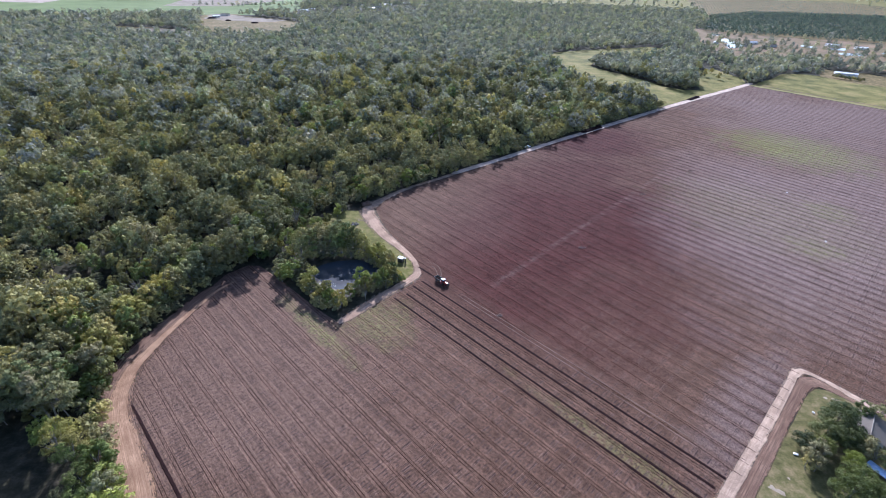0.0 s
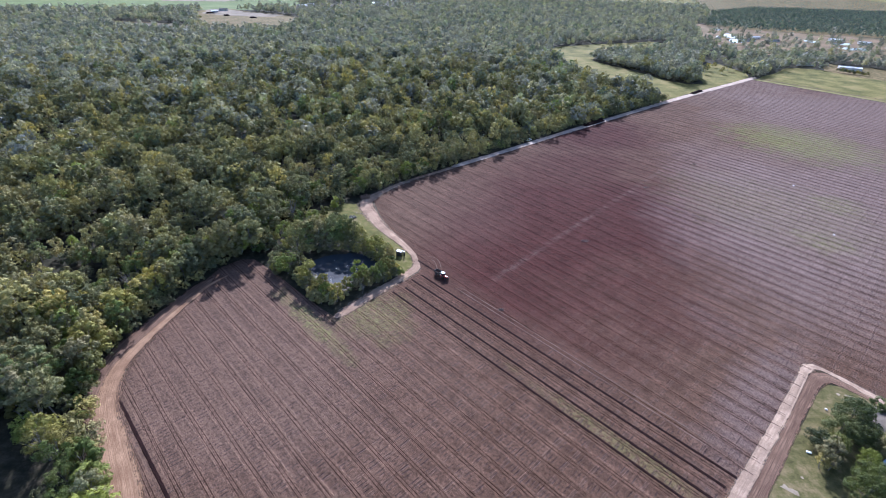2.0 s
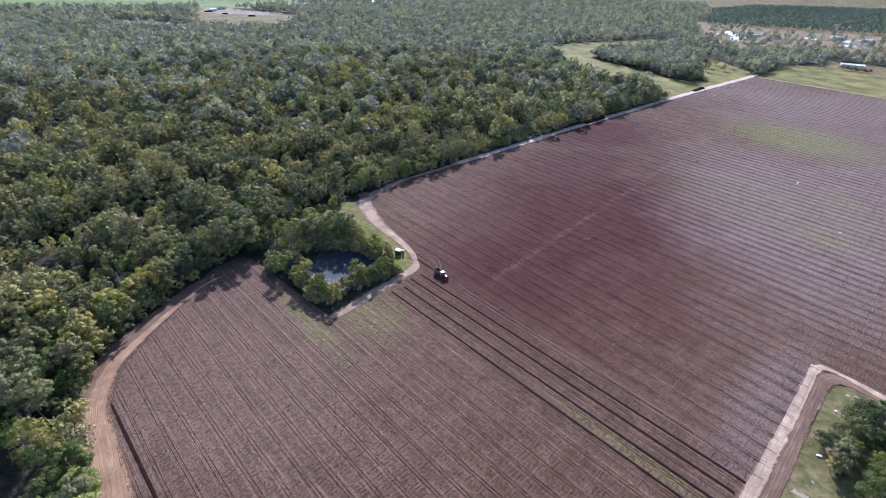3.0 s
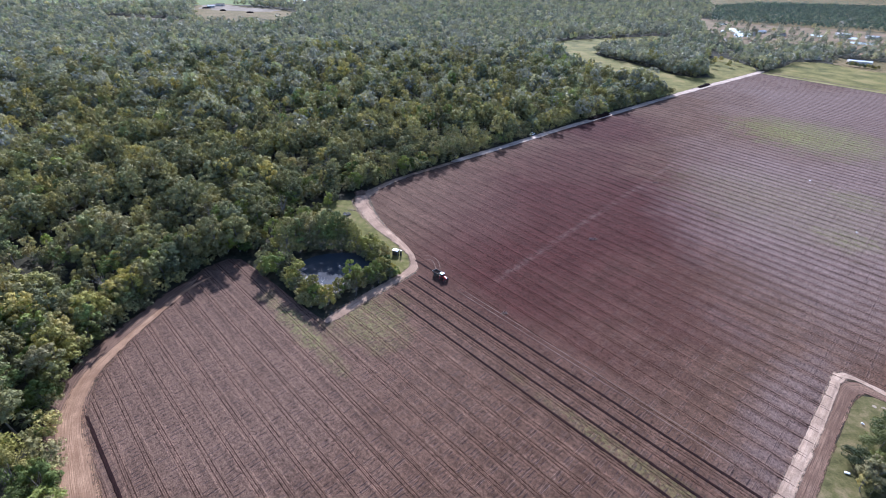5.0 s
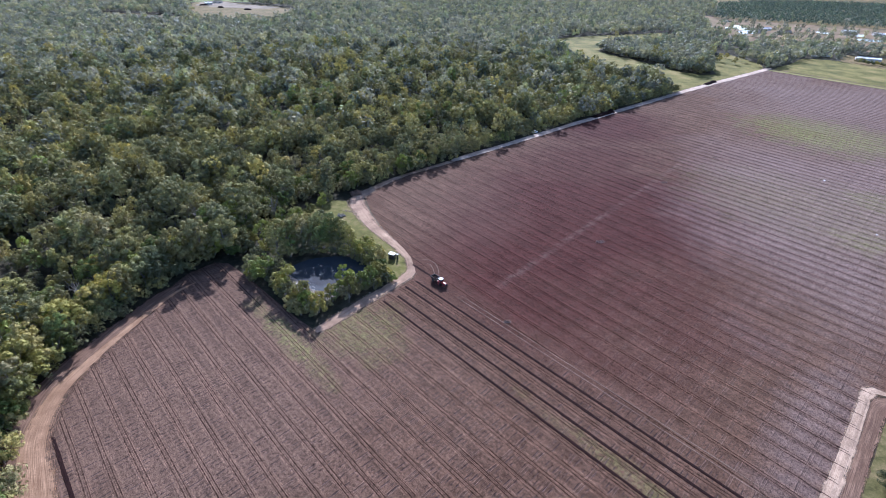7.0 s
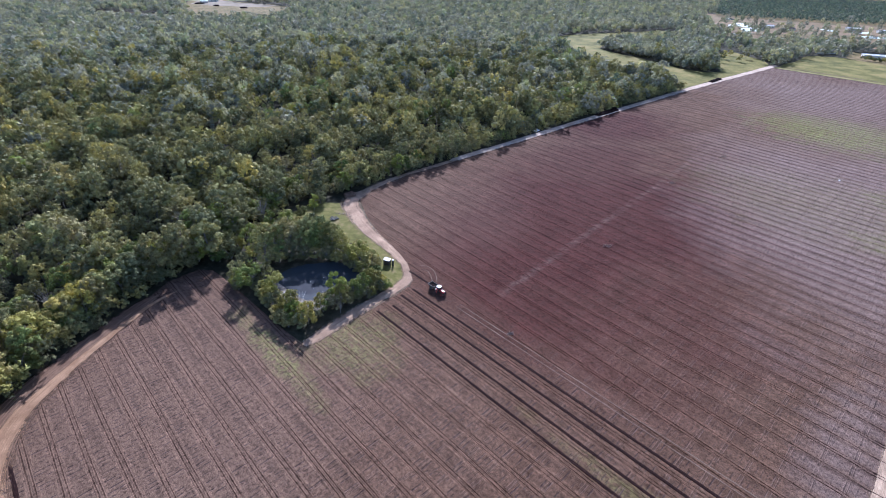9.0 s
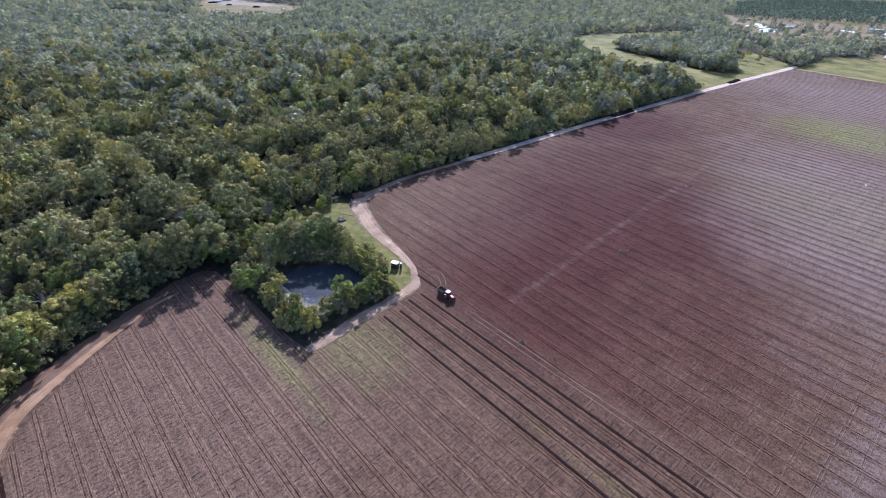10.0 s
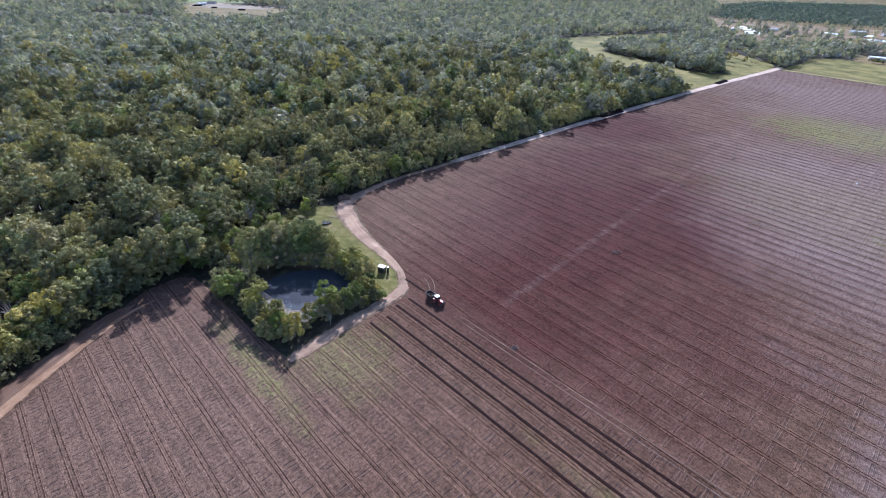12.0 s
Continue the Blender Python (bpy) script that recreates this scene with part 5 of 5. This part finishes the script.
build_hut(pose(-17.2, 187.6, 0.07, 0, 0, -20) @ Matrix.Scale(0.88, 4))
tank = thing("water_tank", "slim dark upright tank with a white lid beside the pump shed", "tank", pose(-15.1, 187.0, 0.07))
part("shell", lathe([(0.001, 0), (0.36, 0), (0.36, 1.9), (0.30, 2.05), (0.001, 2.15)], pose(0, 0, 0), 16), STEEL, tank)
part("lid", lathe([(0.001, 2.15), (0.34, 2.12), (0.34, 2.3), (0.001, 2.36)], pose(0, 0, 0), 16), WHITE_PAINT, tank, "white rounded lid")

# ---------------------------------------------------------------- heaps


def heap(name, x, y, turn, length, width, height, mat, label, category, seed, group=""):
    """A long uneven mound."""
    bm = bmesh.new()
    bmesh.ops.create_grid(bm, x_segments=26, y_segments=10, size=1)
    for q in bm.verts:
        a, b = q.co.x, q.co.y
        n = noise.noise(Vector((a * length * 0.35 + seed, b * width * 0.5, seed)))
        h = max(0.0, (1 - abs(a) ** 3) * (1 - b * b)) ** 0.7 * height * (0.8 + 0.6 * n)
        q.co = Vector((a * length / 2 * (1 + 0.06 * n), b * width / 2 * (1 + 0.15 * n), h - 0.02))
    me = bpy.data.meshes.new(name)
    bm.to_mesh(me)
    bm.free()
    me.materials.append(mat)
    ob = new(name, me)
    ob.matrix_basis = pose(x, y, 0.38, 0, 0, turn)
    return tagged(ob, label, category, group)


for x, y, ln, seed in ((117, 389.5, 20, 1), (126, 397.5, 9, 2), (247, 502.5, 12, 3), (255, 510, 11, 4)):
    heap("compost_heap", x, y, 40, ln, 4.5, 1.7, COMPOST, "long dark heap of compost dumped beside the track", "heap", seed, "compost heaps")
for x, y, ln, seed in ((-441, 1012, 16, 11), (-400, 985, 10, 12), (-345, 965, 13, 13)):
    heap("scrap_heap", x, y, 20, ln, 7, 2.4, COMPOST, "dark heap of scrap and timber on the cleared block", "heap", seed, "heaps on the cleared block")
heap("earth_mound", -40.5, 244, 20, 5.4, 4.2, 1.6, EARTH_HEAP, "brown earth mound at the bend of the track", "heap", 6)


def tyre_pile(x, y, n, seed):
    rng = random.Random(seed)
    for i in range(n):
        r = rng.uniform(0.5, 0.8)
        m = pose(x + rng.uniform(-1.6, 1.6), y + rng.uniform(-1.2, 1.2), 0.10 + (0.28 if i > n // 2 else 0), rng.uniform(-14, 14), rng.uniform(-14, 14), rng.uniform(0, 90))
        t = thing("old_tyre", "worn black tractor tyre lying on the grass by the bend", "tyre", m, "old tyres")
        bm = lathe([(r * 0.55, 0), (r * 0.9, 0), (r, 0.1), (r, 0.24), (r * 0.9, 0.34), (r * 0.55, 0.34), (r * 0.6, 0.17), (r * 0.55, 0)], Matrix(), 20)
        part("tread", bm, TYRE_BLACK, t)


tyre_pile(-43, 220.5, 9, 4)


def stone_pile(name, x, y, n, spread, size, mat, label, seed, flat=1.0):
    rng = random.Random(seed)
    bm = bmesh.new()
    for i in range(n):
        s = size * rng.uniform(0.5, 1.3)
        m = pose(rng.gauss(0, spread), rng.gauss(0, spread * 0.7), s * 0.3, rng.uniform(0, 360), rng.uniform(0, 360), 0) @ Matrix.Diagonal((s, s * rng.uniform(0.5, 1), s * rng.uniform(0.4, 0.8), 1))
        bmesh.ops.create_icosphere(bm, subdivisions=1, radius=0.6, matrix=m)
    for q in bm.verts:
        q.co.z *= flat
        q.co += Vector((noise.noise(q.co * 2.1), noise.noise(q.co * 2.1 + Vector((9, 0, 0))), 0)) * size * 0.25
    me = bpy.data.meshes.new(name)
    bm.to_mesh(me)
    bm.free()
    me.materials.append(mat)
    ob = new(name, me)
    ob.matrix_basis = pose(x, y, 0.12 if flat > 0.5 else 0.15)
    return tagged(ob, label, "rubble", kind="stuff")


stone_pile("white_rubble", -40.6, 225.6, 10, 1.2, 0.7, TAN, "small pile of pale rubble beside the bend of the track", 2, 0.55)
stone_pile("floating_scum", -45.5, 167.5, 60, 2.2, 0.22, FOAM, "pale scum and twigs floating at the edge of the dam", 3, 0.12)
stone_pile("floating_scum", -36, 176, 24, 4.5, 0.30, FOAM, "pale scum and twigs floating on the dam", 4, 0.12)

# ---------------------------------------------------------------- buildings


def build_house(name, m, sx, sy, wall_h, pitch, roof_mat, label, windows=3):
    """A gabled house: walls, two roof slopes with a ridge cap, door and windows with sills."""
    t = thing(name, label, "house", m)
    body = box(sx, sy, wall_h)
    rise = math.tan(radians(pitch)) * sy / 2
    wall = part("wall", body, WALL_PAINT, t)
    for s in (-1, 1):
        bm = bmesh.new()
        o = 0.5
        e, zt, ze = sy / 2 + o, wall_h + rise, wall_h - math.tan(radians(pitch)) * o
        vs = [bm.verts.new(p) for p in ((-sx / 2 - o, 0, zt), (sx / 2 + o, 0, zt), (sx / 2 + o, s * e, ze), (-sx / 2 - o, s * e, ze))]
        bm.faces.new(vs if s < 0 else vs[::-1])
        bmesh.ops.solidify(bm, geom=bm.faces[:], thickness=0.10)
        slope = part("roof", bm, roof_mat, t)
        for i in range(int(sx / 0.8)):
            x = -sx / 2 - o + 0.4 + i * 0.8
            part("roof_rib", rod((x, s * 0.05, zt + 0.08), (x, s * e, ze + 0.08), 0.015, 0.015, 4), roof_mat, slope)
    part("ridge_cap", rod((-sx / 2 - 0.5, 0, wall_h + rise + 0.08), (sx / 2 + 0.5, 0, wall_h + rise + 0.08), 0.14, 0.14, 6), roof_mat, t)
    for s in (-1, 1):
        bm = bmesh.new()
        vs = [bm.verts.new(p) for p in ((s * sx / 2, -sy / 2, wall_h), (s * sx / 2, sy / 2, wall_h), (s * sx / 2, 0, wall_h + rise))]
        bm.faces.new(vs)
        bmesh.ops.solidify(bm, geom=bm.faces[:], thickness=0.08)
        part("gable", bm, WALL_PAINT, t)
        for i in range(windows):
            x = -sx / 2 + (i + 0.7) * sx / windows * 0.92
            w = part("window", box(1.3, 0.06, 1.1, x, s * (sy / 2 + 0.02), 1.0, 0.02), GLASS_DARK, wall)
            part("sill", box(1.5, 0.14, 0.06, x, s * (sy / 2 + 0.06), 0.93, 0.01), WHITE_PAINT, t)
    part("door", box(0.06, 0.9, 2.05, sx / 2 + 0.02, 0, 0.02, 0.02), TIMBER, t)
    return t


build_house("house", pose(129.4, 100.4, 0.05, 0, 0, 47.5), 10, 7.4, 2.7, 20, TIN, "low house with a grey corrugated roof among yard trees")
build_house("farm_shed", pose(505, 651, 0.05, 0, 0, -24), 24, 9, 3.4, 10, WHITE_PAINT, "long white shed behind the paddock", 0)
for x, y, a, b, turn, wall_mat in ((556, 1128, 18, 9, 10, TIN), (498, 872, 12, 8, 30, TIN), (-434, 1058, 15, 9, 5, TIN), (-440, 1030, 12, 8, 40, WHITE_PAINT), (470, 676, 9, 7, 20, TIN), (455, 672, 10, 7, 60, TIN), (-308, 1178, 20, 10, 10, WHITE_PAINT), (-300, 1208, 14, 9, 0, WHITE_PAINT), (-174, 1275, 16, 9, 20, WHITE_PAINT), (-176, 1237, 10, 7, 30, WHITE_PAINT), (-168, 1322, 18, 9, 12, TIN), (-151, 1374, 26, 10, 5, WHITE_PAINT), (-122, 1338, 10, 8, 60, WHITE_PAINT), (-106, 1439, 30, 11, 8, WHITE_PAINT), (-59, 1391, 18, 9, 20, WHITE_PAINT), (-75, 1420, 12, 8, 0, TIN), (-728, 984, 14, 8, 30, WHITE_PAINT), (455, 895, 10, 7, 70, WHITE_PAINT), (660, 905, 22, 9, -10, WHITE_PAINT), (690, 880, 18, 9, -14, WHITE_PAINT), (520, 905, 20, 8, 15, WHITE_PAINT), (540, 880, 16, 8, 15, TIN)):
    build_house("farm_building", pose(x, y, 0.05, 0, 0, turn), a, b, 3.0, 16, wall_mat, "small distant farm building with a pale tin roof", 2)


def build_tarp(m):
    t = thing("covered_trailer", "low trailer under a blue tarpaulin beneath the yard trees", "trailer", m)
    bm = bmesh.new()
    bmesh.ops.create_grid(bm, x_segments=14, y_segments=8, size=1)
    for q in bm.verts:
        q.co = Vector((q.co.x * 3.2, q.co.y * 1.4, 1.7 + 0.35 * (1 - q.co.y ** 2) + 0.12 * noise.noise(q.co * 4)))
    bmesh.ops.solidify(bm, geom=bm.faces[:], thickness=0.04)
    part("tarpaulin", bm, BLUE, t)
    part("bed", box(6.0, 2.4, 0.9, 0, 0, 0.75, 0.05), STEEL, t)
    for x in (-1.2, 1.2):
        for s in (-1, 1):
            wheel("wheel", t, x, s * 1.0, 0.42, 0.28, STEEL)
    return t


build_tarp(pose(122.3, 86.4, 0.08, 0, 0, -62))


def build_tank(m):
    t = thing("trough", "white plastic trough lying on the yard grass", "trough", m)
    bm = box(2.4, 1.0, 0.7, 0, 0, 0, 0.06, (1.1, 1.15))
    part("tub", bm, WHITE_PAINT, t)
    part("rim", box(2.75, 1.25, 0.06, 0, 0, 0.68, 0.02), WHITE_PAINT, t)
    return t


build_tank(pose(103.1, 92.3, 0.1, 0, 0, -20) @ Matrix.Scale(0.46, 4))


# ---------------------------------------------------------------- small things on the land


def build_car(m, paint):
    """A parked utility car."""
    t = thing("parked_car", "white utility car parked in the shade beside the woods", "car", m)
    body = part("body", box(4.4, 1.75, 0.62, 0, 0, 0.42, 0.12, (0.97, 0.92)), paint, t)
    part("cabin", box(2.1, 1.55, 0.62, -0.2, 0, 1.0, 0.10, (0.72, 0.84)), GLASS_DARK, t, "dark windows")
    part("roof", box(1.5, 1.3, 0.07, -0.2, 0, 1.60, 0.03), paint, t)
    for s in (-1, 1):
        part("headlight", box(0.06, 0.3, 0.16, 2.17, s * 0.6, 0.72, 0.02), TIN, body)
        for x in (-1.35, 1.35):
            wheel("wheel", t, x, s * 0.78, 0.33, 0.22, STEEL)
    return t


build_car(pose(61.5, 345, 0.05, 0, 0, 42), WHITE_PAINT)


def weed_heap(x, y, r, seed):
    rng = random.Random(seed)
    bm = bmesh.new()
    for i in range(60):
        a, d = rng.uniform(0, 6.28), r * rng.random() ** 0.7
        p = Vector((math.cos(a) * d, math.sin(a) * d * 0.5, 0.0))
        rod(p, p + Vector((rng.uniform(-0.7, 0.7), rng.uniform(-0.7, 0.7), rng.uniform(0.25, 0.8))), 0.05, 0.01, 3, bm)
    me = bpy.data.meshes.new("dry_weeds")
    bm.to_mesh(me)
    bm.free()
    me.materials.append(TAN)
    ob = new("dry_weeds", me)
    ob.matrix_basis = pose(x, y, 0.27)
    tagged(ob, "dry pale weeds left round a hydrant in the field", "weeds", kind="stuff")


def build_hydrant(x, y):
    t = thing("hydrant", "short grey irrigation hydrant standing in the tilled field", "hydrant", pose(x, y, 0.24) @ Matrix.Scale(0.7, 4), "field hydrants")
    part("riser", rod((0, 0, 0), (0, 0, 0.7), 0.09, 0.09, 10), STEEL, t)
    part("valve", lathe([(0.001, 0), (0.17, 0), (0.17, 0.14), (0.1, 0.2), (0.001, 0.2)], pose(0, 0, 0.68), 12), STEEL, t)


for x, y, r, seed in ((68.0, 204.3, 2.2, 1), (118.5, 268.3, 2.0, 2), (163.5, 308.0, 1.6, 3), (23.9, 150.8, 1.0, 4)):
    weed_heap(x, y, r, seed)
    build_hydrant(x + 0.2, y + 0.1)


def build_sack(x, y, turn, seed):
    """A slumped white bag."""
    bm = bmesh.new()
    bmesh.ops.create_icosphere(bm, subdivisions=2, radius=0.5)
    for q in bm.verts:
        n = noise.noise(q.co * 3 + Vector((seed, 0, 0)))
        q.co = Vector((q.co.x * 1.5, q.co.y * 0.9, max(0, q.co.z * 0.8 + 0.25))) * (0.62 + 0.16 * n)
    me = bpy.data.meshes.new("white_sack")
    bm.to_mesh(me)
    bm.free()
    me.materials.append(WHITE_PAINT)
    ob = new("white_sack", me)
    ob.matrix_basis = pose(x, y, 0.26, 0, 0, turn)
    tagged(ob, "slumped white sack dropped on bare soil", "sack", "sacks on the field")


for i, (x, y) in enumerate(((210.3, 277.6), (194.3, 217.5), (-34.2, 261.2), (117.8, 107.4))):
    build_sack(x, y, 40 * i, i)


def dead_tree(i):
    """A bare grey tree with forked limbs."""
    t = thing("dead_tree", "bare grey dead tree standing among green gum trees", "tree", group="dead trees")
    sh = crown_shape(300 + i, 13, 4.0, 3.5, 26)
    v, tr = trunk_arrays(sh, 13, 3.5, 0.24, 6, 22, 60 + i)
    ob = new("trunk", big_mesh("trunk", v, tr, BARK))
    ob.parent = t
    return t


place_trees([(-98, 84, 1.0), (-104, 92, 0.9), (-118, 128, 1.1), (-112, 150, 1.1), (-70, 214, 1.15), (-96, 200, 1.25), (-60, 262, 1.2), (-130, 180, 1.3), (-38, 157, 0.45), (-29, 159, 0.4), (-17, 172, 0.35), (105, 87, 0.4), (103.5, 88.5, 0.42)], [dead_tree(0), dead_tree(1)], random.Random(31))
